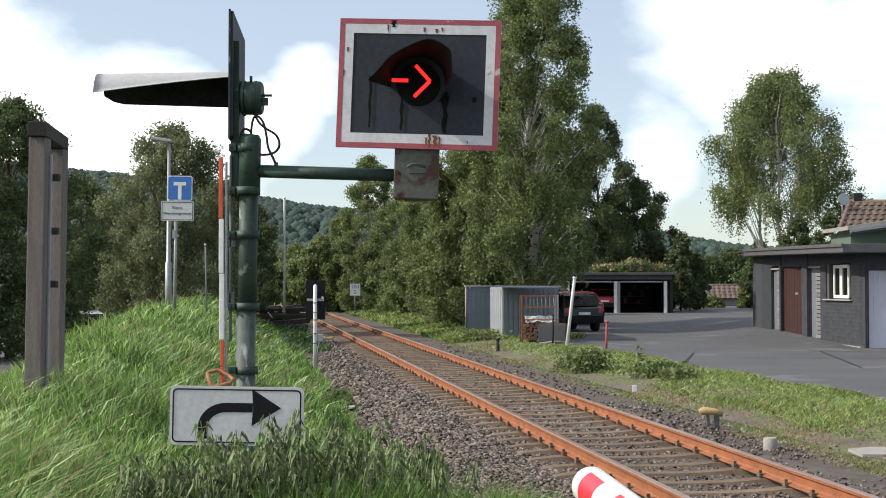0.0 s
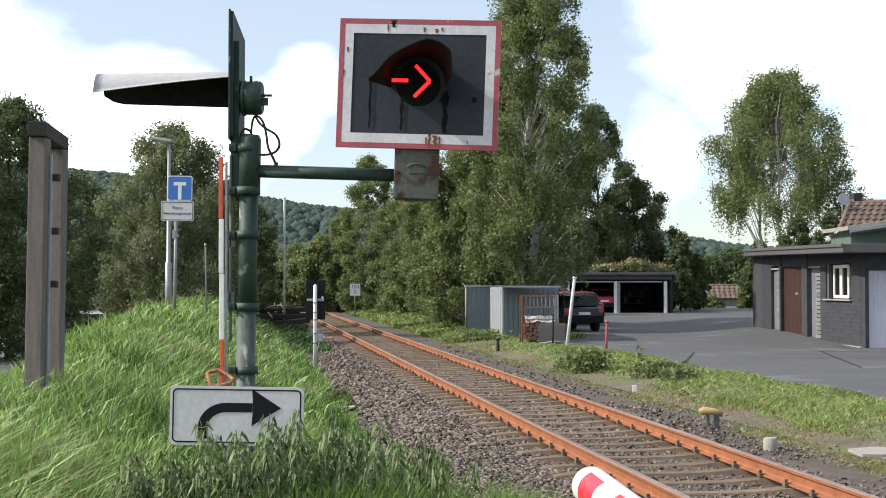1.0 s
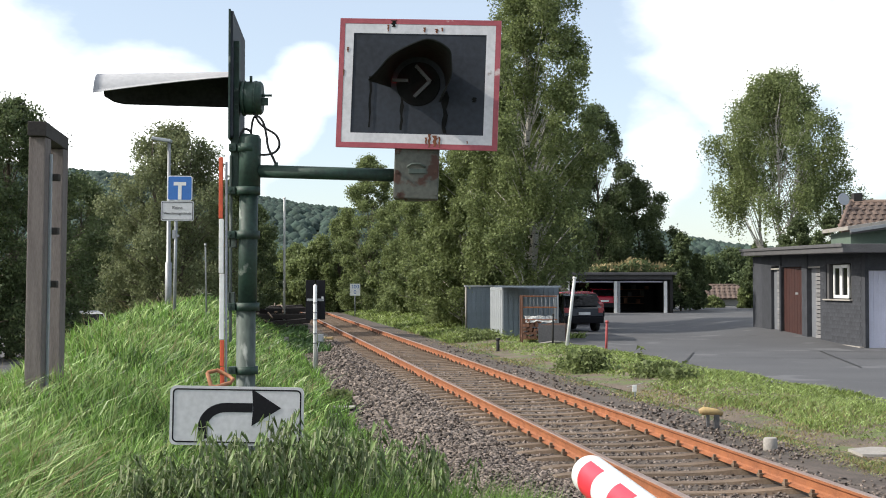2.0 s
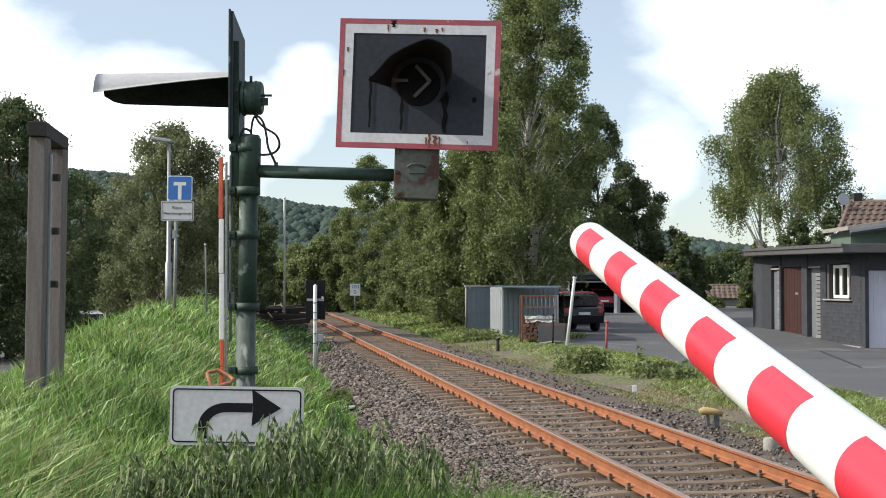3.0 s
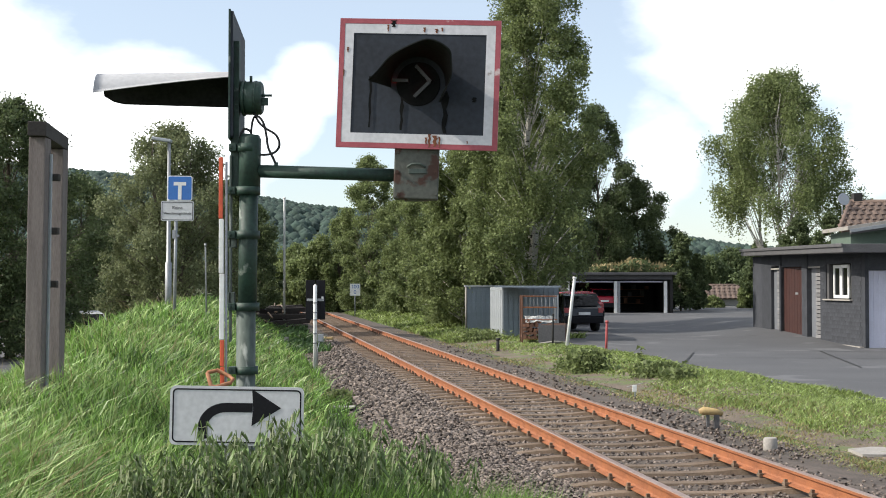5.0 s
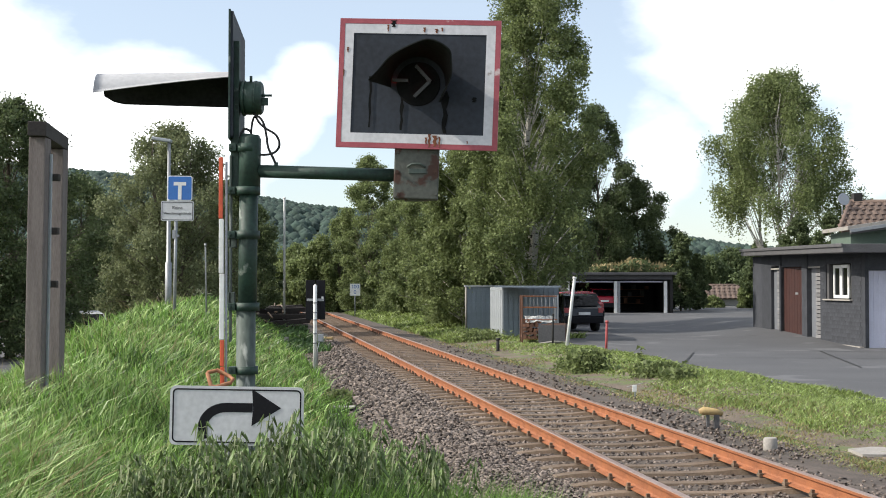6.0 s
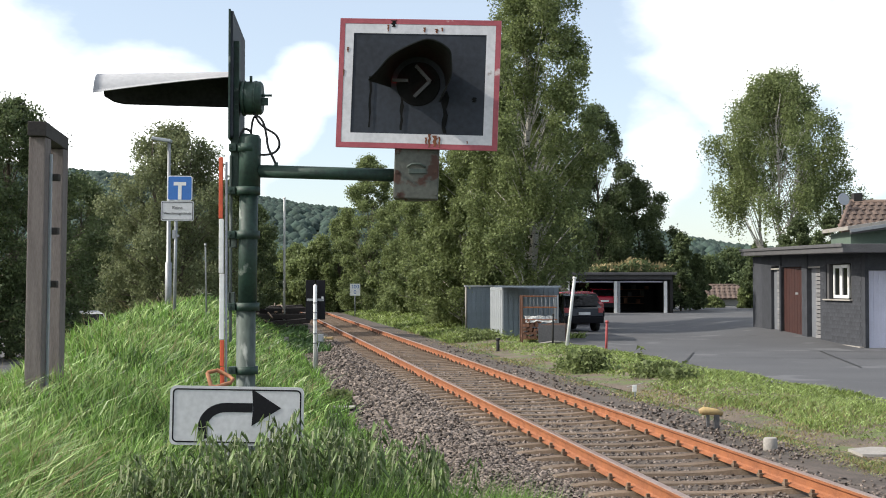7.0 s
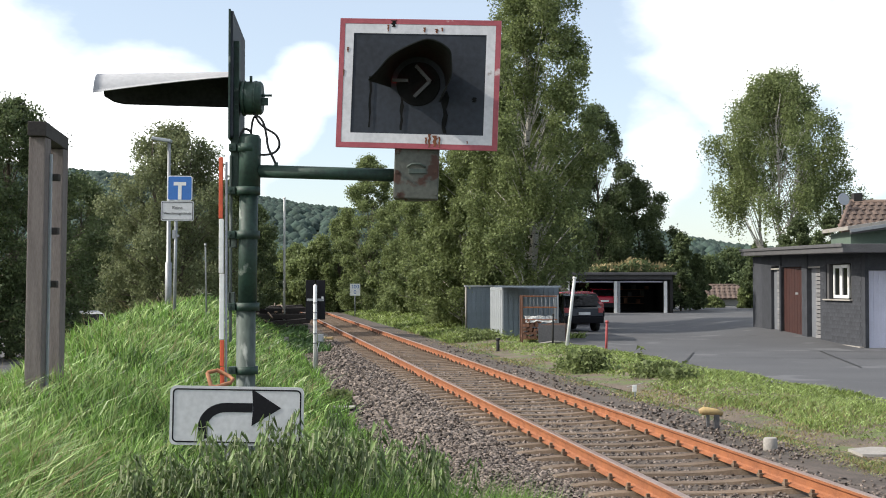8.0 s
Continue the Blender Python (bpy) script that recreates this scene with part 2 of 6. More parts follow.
def build_track():
    track = thing("railway_track", pose(0, 0, 0), "single rusty railway track on steel sleepers in ballast", "railway track", kind="structure")
    for side in (-1, 1):
        sec = rail_section()
        verts, faces, n = [], [], len(sec)
        us = [-4, 20, 60, 110, 160, 240]
        for u in us:
            for a, b in sec:
                x, y = track_xy(u, side * 0.7525 + a)
                verts.append((x, y, b + 0.012))
        for j in range(len(us) - 1):
            for i in range(n):
                faces.append((j * n + i, j * n + (i + 1) % n, (j + 1) * n + (i + 1) % n, (j + 1) * n + i))
        me = mesh_of("rail", verts, faces, M["rail_rust"])
        me.materials.append(M["rail_top"])
        for p in me.polygons:
            if p.center.z > 0.157:
                p.material_index = 1
        ob = new("rail", me)
        ob.parent = track
        tagged(ob, "rusty steel rail with a worn top")
    # a trough sleeper, bent up towards its ends
    prof = [(-1.28, -0.10), (-1.22, -0.03), (-1.05, -0.01), (-0.75, 0.006), (-0.5, -0.015), (-0.25, -0.025), (0, -0.027)]
    prof = prof + [(-a, b) for a, b in prof[-2::-1]]
    bm = B()
    rows = []
    for w, z in prof:
        rows.append([bm.verts.new((w, d, z + h)) for d, h in ((-0.13, -0.09), (-0.075, 0.0), (0.075, 0.0), (0.13, -0.09))])
    for a, b in zip(rows, rows[1:]):
        for k in range(3):
            bm.faces.new((a[k], b[k], b[k + 1], a[k + 1]))
    bm.faces.new(rows[0][::-1])
    bm.faces.new(rows[-1])
    for side in (-1, 1):
        for off in (-0.085, 0.085):
            box(bm, (side * 0.7525 + off, 0, 0.03), (0.05, 0.07, 0.03))
            box(bm, (side * 0.7525 + off * 1.05, 0, 0.055), (0.03, 0.03, 0.04))
    me = bpy.data.meshes.new("sleeper")
    bm.to_mesh(me)
    bm.free()
    me.materials.append(M["sleeper"])
    u = 3.0
    for i in range(150):
        ob = new("sleeper", me)
        ob.parent = track
        x, y = track_xy(u, random.uniform(-0.02, 0.02))
        ob.matrix_basis = pose(x, y, random.uniform(-0.008, 0.004), 0, 0, math.degrees(TURN) + random.uniform(-0.6, 0.6))
        u += 0.6


build_track()


# ---------------------------------------------------------------- more materials
M.update({
    "mast_green": paint("weathered dark green paint", (0.024, 0.060, 0.041), (0.010, 0.024, 0.018), 7, 60, 0.6, bump=0.2, spots=(0.19, 0.22, 0.19), spot_scale=9, spot_at=0.64),
    "mast_grey": paint("green grey weathered steel", (0.09, 0.115, 0.098), (0.035, 0.05, 0.042), 6, 50, 0.65, bump=0.25, spots=(0.28, 0.30, 0.27), spot_scale=11, spot_at=0.62, stretch=(1, 1, 0.35)),
    "panel_dark": paint("faded anthracite panel paint", (0.030, 0.037, 0.050), (0.018, 0.021, 0.027), 3, 40, 0.6, bump=0.06, spec=0.25),
    "panel_white": paint("dirty white sign border", (0.62, 0.62, 0.64), (0.48, 0.48, 0.5), 6, 50, 0.5, bump=0.1, spots=(0.13, 0.06, 0.035), spot_scale=10, spot_at=0.69),
    "panel_red": paint("faded red rim", (0.37, 0.078, 0.098), (0.27, 0.05, 0.066), 6, 40, 0.55, bump=0.1, spots=(0.55, 0.45, 0.44), spot_scale=9, spot_at=0.66),
    "hood_dark": paint("black hood sheet", (0.022, 0.024, 0.022), (0.01, 0.011, 0.01), 6, 50, 0.7, bump=0.1, spec=0.12),
    "hood_skylit": paint("hood sheet with sky light in its grey", (0.42, 0.42, 0.43), (0.34, 0.34, 0.35), 5, 50, 0.6, bump=0.1),
    "box_rust": paint("rusting grey green box", (0.10, 0.105, 0.088), (0.06, 0.064, 0.053), 6, 60, 0.7, bump=0.3, spots=(0.06, 0.026, 0.016), spot_scale=9, spot_at=0.57),
    "rust": paint("rust streak", (0.22, 0.075, 0.03), (0.10, 0.035, 0.02), 20, 90, 0.9, bump=0.4),
    "grime_shade": paint("black dirt and hood shade", (0.013, 0.0135, 0.0135), (0.008, 0.0085, 0.0085), 8, 60, 0.9, bump=0.1, spec=0.06),
    "plate_white": paint("dull white sign plate", (0.60, 0.60, 0.61), (0.47, 0.47, 0.48), 4, 40, 0.45, bump=0.05),
    "black_film": paint("black sign film", (0.012, 0.012, 0.015), (0.008, 0.008, 0.01), 8, 60, 0.6, bump=0.05, spec=0.15),
    "rubber": paint("black cable rubber", (0.02, 0.02, 0.02), (0.012, 0.012, 0.012), 9, 60, 0.7, bump=0.05),
    "wood_grey": paint("weathered grey timber", (0.21, 0.178, 0.165), (0.11, 0.092, 0.086), 5, 60, 0.9, bump=0.5, stretch=(4, 4, 0.35)),
    "wood_dark": paint("dark end grain timber", (0.05, 0.042, 0.038), (0.03, 0.025, 0.022), 6, 60, 0.9, bump=0.4),
    "zinc": paint("galvanised steel", (0.34, 0.35, 0.36), (0.24, 0.25, 0.26), 6, 60, 0.5, metal=0.5, bump=0.06),
    "sign_blue": paint("blue sign film", (0.03, 0.16, 0.50), (0.02, 0.12, 0.40), 4, 30, 0.4, bump=0.03),
    "white": paint("white paint", (0.78, 0.78, 0.76), (0.66, 0.66, 0.64), 5, 40, 0.5, bump=0.05),
    "orange": paint("faded orange red plastic", (0.66, 0.11, 0.04), (0.5, 0.07, 0.03), 6, 40, 0.5, bump=0.05),
    "orange_wood": paint("orange brown strap", (0.42, 0.20, 0.10), (0.28, 0.12, 0.06), 9, 60, 0.8, bump=0.3),
    "barrier_white": paint("gloss white barrier tube", (0.80, 0.80, 0.78), (0.74, 0.74, 0.72), 3, 30, 0.35, bump=0.02, spots=(0.35, 0.33, 0.28), spot_scale=5, spot_at=0.72),
    "barrier_red": paint("red reflective film", (0.66, 0.030, 0.055), (0.58, 0.022, 0.045), 4, 200, 0.4, bump=0.03),
    "shed_blue": paint("blue grey sheet metal", (0.20, 0.235, 0.275), (0.15, 0.18, 0.21), 2, 30, 0.5, metal=0.2, bump=0.05),
    "pale_and_lit": paint("pale grey sheet metal, also sunlit shed walls", (0.36, 0.38, 0.40), (0.29, 0.31, 0.33), 2, 30, 0.5, metal=0.2, bump=0.05),
    "slate": paint("dark grey shingle cladding", (0.062, 0.065, 0.074), (0.040, 0.042, 0.048), 3, 40, 0.8, bump=0.3, random_tint=0.12, spec=0.15),
    "fascia": paint("dark brown grey fascia board", (0.10, 0.097, 0.10), (0.06, 0.058, 0.06), 2, 30, 0.7, bump=0.2),
    "concrete": paint("grey concrete", (0.34, 0.32, 0.29), (0.24, 0.22, 0.2), 3, 40, 0.9, bump=0.4, spots=(0.2, 0.2, 0.12), spot_scale=4),
    "door_brown": paint("red brown door darkened for shade", (0.052, 0.018, 0.014), (0.034, 0.012, 0.010), 3, 30, 0.6, bump=0.1),
    "lilac": paint("pale lilac grey sheet door", (0.60, 0.60, 0.70), (0.53, 0.53, 0.62), 2, 30, 0.6, bump=0.08),
    "bay": paint("blue grey bay panel", (0.15, 0.16, 0.18), (0.11, 0.118, 0.13), 3, 40, 0.7, bump=0.1),
    "brick_grey": paint("pale grey brick", (0.21, 0.205, 0.205), (0.15, 0.145, 0.145), 6, 40, 0.9, bump=0.4, random_tint=0.2),
    "tile": paint("brown roof tile", (0.15, 0.105, 0.085), (0.09, 0.064, 0.052), 2, 20, 0.85, bump=0.2, random_tint=0.25),
    "render_green": paint("grey green wall render", (0.11, 0.15, 0.12), (0.08, 0.115, 0.09), 2, 40, 0.9, bump=0.2),
    "car_red": paint("dark red car paint", (0.36, 0.016, 0.03), (0.31, 0.013, 0.026), 2, 20, 0.25, bump=0.0),
    "car_black": paint("black car paint", (0.012, 0.013, 0.016), (0.009, 0.010, 0.012), 2, 20, 0.2, bump=0.0),
    "car_white": paint("white car paint", (0.78, 0.78, 0.8), (0.74, 0.74, 0.76), 2, 20, 0.25, bump=0.0),
    "car_glass": paint("dark tinted car glass", (0.012, 0.013, 0.015), (0.010, 0.011, 0.012), 2, 20, 0.08, bump=0.0),
    "dark": paint("dark tone, also for shade indoors", (0.03, 0.028, 0.027), (0.018, 0.017, 0.016), 2, 20, 0.9, bump=0.2),
    "yellow": paint("faded yellow cap", (0.46, 0.33, 0.14), (0.30, 0.21, 0.10), 8, 40, 0.7, bump=0.2),
    "red_stake": paint("faded red stake", (0.42, 0.09, 0.09), (0.34, 0.07, 0.07), 8, 40, 0.7, bump=0.2),
    "logs": paint("split firewood", (0.26, 0.13, 0.08), (0.13, 0.06, 0.04), 6, 60, 0.9, bump=0.5, random_tint=0.3),
    "grass": paint("meadow grass blade", (0.20, 0.345, 0.068), (0.10, 0.195, 0.034), 0.7, 6, 0.48, bump=0, island=0.65, leaf=0.3, spec=0.45),
    "grass_verge": paint("mown verge grass blade", (0.27, 0.34, 0.105), (0.16, 0.215, 0.055), 0.7, 6, 0.45, bump=0, island=0.5, leaf=0.3, spec=0.5),
    "grass_highlight": paint("pale grass blade, sun highlight in the colour", (0.40, 0.52, 0.20), (0.28, 0.39, 0.12), 0.7, 6, 0.48, bump=0, island=0.35, leaf=0.3, spec=0.45),
    "grass_deep": paint("deep green weed leaf", (0.09, 0.16, 0.05), (0.05, 0.10, 0.03), 0.7, 6, 0.4, bump=0, island=0.4, leaf=0.25, spec=0.5),
    "grass_dry": paint("dry straw blade", (0.36, 0.30, 0.16), (0.22, 0.18, 0.09), 0.7, 6, 0.7, bump=0, island=0.3, leaf=0.3, spec=0.2),
    "nettle": paint("nettle leaf", (0.20, 0.285, 0.105), (0.11, 0.165, 0.055), 2, 20, 0.45, bump=0, island=0.5, leaf=0.3, spec=0.4),
    "tassel": paint("pale nettle tassel", (0.30, 0.33, 0.20), (0.22, 0.25, 0.14), 2, 20, 0.7, bump=0, leaf=0.3, spec=0.2),
    "verge": paint("gravelly verge soil", (0.17, 0.13, 0.095), (0.075, 0.06, 0.045), 1.2, 30, 0.95, bump=0.8, spots=(0.10, 0.12, 0.045), spot_scale=1.5, spot_at=0.52),
    "lamp_red": glow("lit red lamp", (1.0, 0.014, 0.012), 2.3),
    "lamp_dim": glow("dimmed red lamp", (0.75, 0.03, 0.025), 0.55),
    "lamp_out": paint("unlit lamp bar", (0.036, 0.038, 0.033), (0.024, 0.026, 0.022), 20, 90, 0.4, bump=0.05),
})


def outline_plate(bm, pts, thick, m=Matrix(), mat=0):
    """A flat plate from an outline in its own x-z plane, its back lying thick behind (towards +y)."""
    a = [bm.verts.new(m @ Vector((x, 0, z))) for x, z in pts]
    b = [bm.verts.new(m @ Vector((x, thick, z))) for x, z in pts]
    fs = [bm.faces.new(a), bm.faces.new(b[::-1])]
    n = len(pts)
    for i in range(n):
        fs.append(bm.faces.new((a[i], b[i], b[(i + 1) % n], a[(i + 1) % n])))
    for f in fs:
        f.material_index = mat
    bmesh.ops.recalc_face_normals(bm, faces=fs)
    return bm


def rounded(w, h, r, k=6):
    out = []
    for cx, cz, a0 in ((w / 2 - r, h / 2 - r, 0), (-w / 2 + r, h / 2 - r, 90), (-w / 2 + r, -h / 2 + r, 180), (w / 2 - r, -h / 2 + r, 270)):
        out += [(cx + r * math.cos(radians(a0 + 90 * i / k)), cz + r * math.sin(radians(a0 + 90 * i / k))) for i in range(k + 1)]
    return out


def ring_plate(bm, outer, inner, thick, y=0.0):
    """A flat frame between two outlines with the same number of points."""
    n = len(outer)
    for yy in (y, y + thick):
        o = [bm.verts.new((x, yy, z)) for x, z in outer]
        i = [bm.verts.new((x, yy, z)) for x, z in inner]
        for k in range(n):
            bm.faces.new((o[k], o[(k + 1) % n], i[(k + 1) % n], i[k]))
        if yy == y:
            o0, i0 = o, i
        else:
            for k in range(n):
                bm.faces.new((o0[k], o[k], o[(k + 1) % n], o0[(k + 1) % n]))
                bm.faces.new((i0[k], i0[(k + 1) % n], i[(k + 1) % n], i[k]))
    bmesh.ops.recalc_face_normals(bm, faces=bm.faces[:])
    return bm


def lettering(text, size, m, material, parent, name="lettering"):
    cu = bpy.data.curves.new(name, "FONT")
    cu.body, cu.size, cu.align_x, cu.align_y, cu.extrude = text, size, "CENTER", "CENTER", 0.001
    tmp = new(name, cu)
    me = bpy.data.meshes.new_from_object(tmp.evaluated_get(bpy.context.evaluated_depsgraph_get()))
    bpy.data.objects.remove(tmp)
    me.materials.clear()
    me.materials.append(material)
    ob = new(name, me)
    ob.parent, ob.matrix_basis = parent, m
    return ob


FACING = pose(0, 0, 0, 90, 0, 0)   # text that stands upright and faces the eye


# ---------------------------------------------------------------- the signal mast
def hood_sheet(length, r, left, right, sag, k=26, tip=60, thick=0.004, bend=((0, 1.0), (180, 1.0))):
    """A bent lamp hood: an arc of sheet round the lamp, standing out along -y; angles in degrees from +x, anticlockwise.
    The outer side takes the first material, the inner side the second."""
    bm = B()
    steps_ = 14
    skins = []
    for off in (0.0, -thick):
        rows = []
        for j in range(steps_ + 1):
            s = j / steps_
            lo, hi = right + sag[0] * s, left - sag[1] * s
            if s > 0.85:
                hi -= (s - 0.85) ** 2 * 44 * tip
            rr = r * (1 + 0.05 * s) + off
            row = []
            for i in range(k + 1):
                a = lo + (hi - lo) * i / k
                q = rr * (1 + s * (float(np.interp(a, [b[0] for b in bend], [b[1] for b in bend])) - 1))
                row.append(bm.verts.new((q * math.cos(radians(a)), -length * s, q * math.sin(radians(a)) - 0.012 * s)))
            rows.append(row)
        skins.append(rows)
        for a, b in zip(rows, rows[1:]):
            for i in range(k):
                f = bm.faces.new((a[i], b[i], b[i + 1], a[i + 1]) if off == 0 else (a[i], a[i + 1], b[i + 1], b[i]))
                f.smooth, f.material_index = True, 0 if off == 0 else 1
    o, n = skins
    def rim(p, q):
        for i in range(len(p) - 1):
            bm.faces.new((p[i], p[i + 1], q[i + 1], q[i])).material_index = 0
    rim(o[-1], n[-1])
    rim([row[0] for row in o], [row[0] for row in n])
    rim([row[-1] for row in o], [row[-1] for row in n])
    return bm


PANEL_W, PANEL_H = 0.728, 0.583


def lofted_hood(length, base_r, rim, thick=0.005):
    """A deep hood whose rim is a free curve, joined to an arc round the lamp; rim points are (x, z) before the panel."""
    bm = B()
    m, steps_ = 36, 10
    def rim_at(v):
        # cubic through the rim points
        f = v * (len(rim) - 1)
        i = min(len(rim) - 2, int(f))
        u = f - i
        p = [np.array(rim[max(0, min(len(rim) - 1, i + o))]) for o in (-1, 0, 1, 2)]
        return 0.5 * (2 * p[1] + (p[2] - p[0]) * u + (2 * p[0] - 5 * p[1] + 4 * p[2] - p[3]) * u * u + (3 * p[1] - p[0] - 3 * p[2] + p[3]) * u ** 3)
    skins = []
    for side in (0, 1):
        rows = []
        for j in range(steps_ + 1):
            q = j / steps_
            row = []
            for i in range(m + 1):
                v = i / m
                a = radians(188 - 226 * v)
                b0 = np.array((base_r * math.cos(a), base_r * math.sin(a)))
                b1 = rim_at(v)
                c = b0 + (b1 - b0) * q
                c = c * (1 - side * thick / max(0.02, float(np.hypot(*c))))
                out = length * q * (0.55 + 0.45 * math.sin(math.pi * min(1, 0.15 + v * 0.85)))
                row.append(bm.verts.new((c[0], -out, c[1])))
            rows.append(row)
        skins.append(rows)
        for a, b in zip(rows, rows[1:]):
            for i in range(m):
                f = bm.faces.new((a[i], a[i + 1], b[i + 1], b[i]) if side == 0 else (a[i], b[i], b[i + 1], a[i + 1]))
                f.smooth, f.material_index = True, side
    o, n = skins
    for p, q in ((o[-1], n[-1]), ([r[0] for r in o], [r[0] for r in n]), ([r[-1] for r in o], [r[-1] for r in n])):
        for i in range(len(p) - 1):
            bm.faces.new((p[i], p[i + 1], q[i + 1], q[i])).material_index = 0
    return bm


def signal_panel(parent, m, hood, hood_pose, hood_mats, rim=(0.024, "panel_red")):
    """Square-cornered flashing-light panel with red rim, white border, dark field, hood and an arrow lamp."""
    def put(ob):
        ob.matrix_basis = m
        return ob
    w, h = PANEL_W, PANEL_H
    put(part("backing", outline_plate(B(), rounded(w - 0.012, h - 0.012, 0.01, 3), 0.016), M["panel_dark"], parent))
    rect = lambda a, b: [(a / 2, b / 2), (-a / 2, b / 2), (-a / 2, -b / 2), (a / 2, -b / 2)]
    put(part("rim", ring_plate(B(), rect(w, h), rect(w - 0.046, h - 0.046), rim[0], -0.004), M[rim[1]], parent, "faded flaking red rim"))
    put(part("border", ring_plate(B(), rect(w - 0.047, h - 0.047), rect(w - 0.128, h - 0.132), 0.006, -0.003), M["panel_white"], parent, "white border with rust spots"))
    hood = put(part("hood", hood, hood_mats, parent, "black curved lamp hood"))
    hood.matrix_basis = m @ hood_pose
    # near-black lamp face: the shade under the hood is in its colour
    ring = B()
    tube(ring, [(0, 0.004, 0), (0, -0.009, 0)], [0.10, 0.098], 28)
    put(part("lamp_face", ring, M["grime_shade"], parent, "round lamp face, black for the hood's shade"))
    return hood


def streaks(parent, m, rows):
    for x, z, w, h, mat in rows:
        bm = B()
        n = 7
        pts = [(x + w * (0.5 + 0.25 * math.sin(i * 2.1 + x * 40)) * (1 - 0.4 * i / n), z - h * i / n) for i in range(n + 1)]
        pts += [(x - w * (0.5 + 0.25 * math.sin(i * 1.7 + z * 50)) * (1 - 0.4 * i / n), z - h * i / n) for i in range(n, -1, -1)]
        outline_plate(bm, pts, 0.0012)
        ob = part("stain", bm, M[mat], parent)
        ob.matrix_basis = m @ pose(0, -0.0052, 0)


def build_mast():
    ax, ay = -0.8813, 5.8
    g = ground_z(ax, ay)
    mast = thing("signal_mast", pose(ax, ay, g), "weathered dark green level crossing signal mast in long grass", "signal mast")
    z0 = -g
    def zz(v):
        return v - g
    # lower pole in paler steel, sunlight put into its colour
    bm = B()
    tube(bm, [(-0.004, 0, -0.3), (-0.006, 0, zz(1.756))], 0.043, 18)
    part("lower_pole", bm, M["mast_grey"], mast, "weathered lower pole, paler for the sun on it")
    bm = B()
    tube(bm, [(0, 0, zz(1.756)), (0.004, 0, zz(2.29))], 0.042, 18)
    part("pole", bm, M["mast_green"], mast)
    bm = B()
    tube(bm, [(0.006, 0, zz(2.273)), (0.010, 0, zz(2.525)), (0.012, 0, zz(2.545))], [0.049, 0.049, 0.04], 20)
    part("sleeve", bm, M["mast_green"], mast, "bright green upper sleeve")
    for y, r in ((338, 0.056), (416, 0.055), (543, 0.054), (262, 0.053), (655, 0.05)):
        bm = B()
        z = zz(1.86 + (507 - y) * 0.002547)
        tube(bm, [(0, 0, z - 0.018), (0, 0, z + 0.018)], r, 20)
        box(bm, (-r - 0.012, -0.01, z), (0.034, 0.05, 0.034), 0.004)
        tube(bm, [(-r - 0.02, -0.05, z), (-r - 0.02, 0.03, z)], 0.007, 6)
        part("clamp", bm, M["mast_green"], mast)
    # channel that carries the second panel
    bm = B()
    box(bm, (-0.06113, 0.03, zz(2.622)), (0.038, 0.05, 0.703), 0.003)
    part("channel", bm, M["mast_green"], mast, "dark steel channel behind the edge-on panel")
    bm = B()
    box(bm, (-0.07642, 0.0, zz(2.031)), (0.010, 0.03, 0.8406), 0.002)
    box(bm, (-0.06623, 0.0, zz(2.056)), (0.034, 0.03, 0.045), 0.003)
    box(bm, (-0.07132, 0.0, zz(1.807)), (0.03, 0.03, 0.055), 0.003)
    part("bracket", bm, M["mast_grey"], mast)
    # panel seen from its edge, facing the road
    side = pose(-0.1066, 0.31, zz(2.815)) @ pose(0, 0, 0, 0, 0, -85.5)
    # the hood's pale outer grey stands for sky light falling on it
    hood = signal_panel(mast, side, hood_sheet(0.64, 0.150, 180, 50, (-32, 14), tip=14), pose(0, 0, -0.084, 1.2, 0, 0), [M["hood_skylit"], M["hood_dark"]], (0.009, "mast_green"))
    bm = B()
    tube(bm, [(0.0, 0, 0), (0.086, 0, 0), (0.094, 0, 0)], [0.076, 0.076, 0.068], 22)
    tube(bm, [(0.004, 0, 0), (0.016, 0, 0)], 0.081, 22)
    tube(bm, [(0.06, 0, 0), (0.07, 0, 0)], 0.079, 22)
    tube(bm, [(0.045, -0.03, 0.07), (0.045, -0.03, 0.096)], 0.007, 6)
    box(bm, (0.108, -0.03, -0.02), (0.03, 0.02, 0.035), 0.003)
    tube(bm, [(0.09, -0.03, 0.008), (0.14, -0.03, 0.008)], 0.006, 6)
    lamp = part("lamp_housing", bm, M["mast_green"], mast, "dark green round lamp housing")
    lamp.matrix_basis = pose(-0.03566, 0.05, zz(2.718))
    # cables
    def cable(pts, r=0.0055):
        cu = bpy.data.curves.new("cable", "CURVE")
        cu.dimensions, cu.bevel_depth, cu.bevel_resolution, cu.resolution_u = "3D", r, 2, 8
        sp = cu.splines.new("NURBS")
        sp.points.add(len(pts) - 1)
        for p, (x, z, d) in zip(sp.points, pts):
            p.co = ((x - 438) * 0.002547, d, 1.86 + (507 - z) * 0.002547 - g, 1)
        sp.use_endpoint_u, sp.order_u = True, 3
        tmp = new("cable", cu)
        me = bpy.data.meshes.new_from_object(tmp.evaluated_get(bpy.context.evaluated_depsgraph_get()))
        bpy.data.objects.remove(tmp)
        me.materials.append(M["rubber"])
        ob = new("cable", me)
        ob.parent = mast
    cable([(447, 198, 0.03), (455, 215, 0), (470, 228, -0.02), (492, 240, -0.02), (496, 262, -0.01), (478, 275, 0), (440, 272, 0.0), (424, 262, 0.0), (424, 236, 0.0), (434, 224, 0.0), (444, 234, 0.01)])
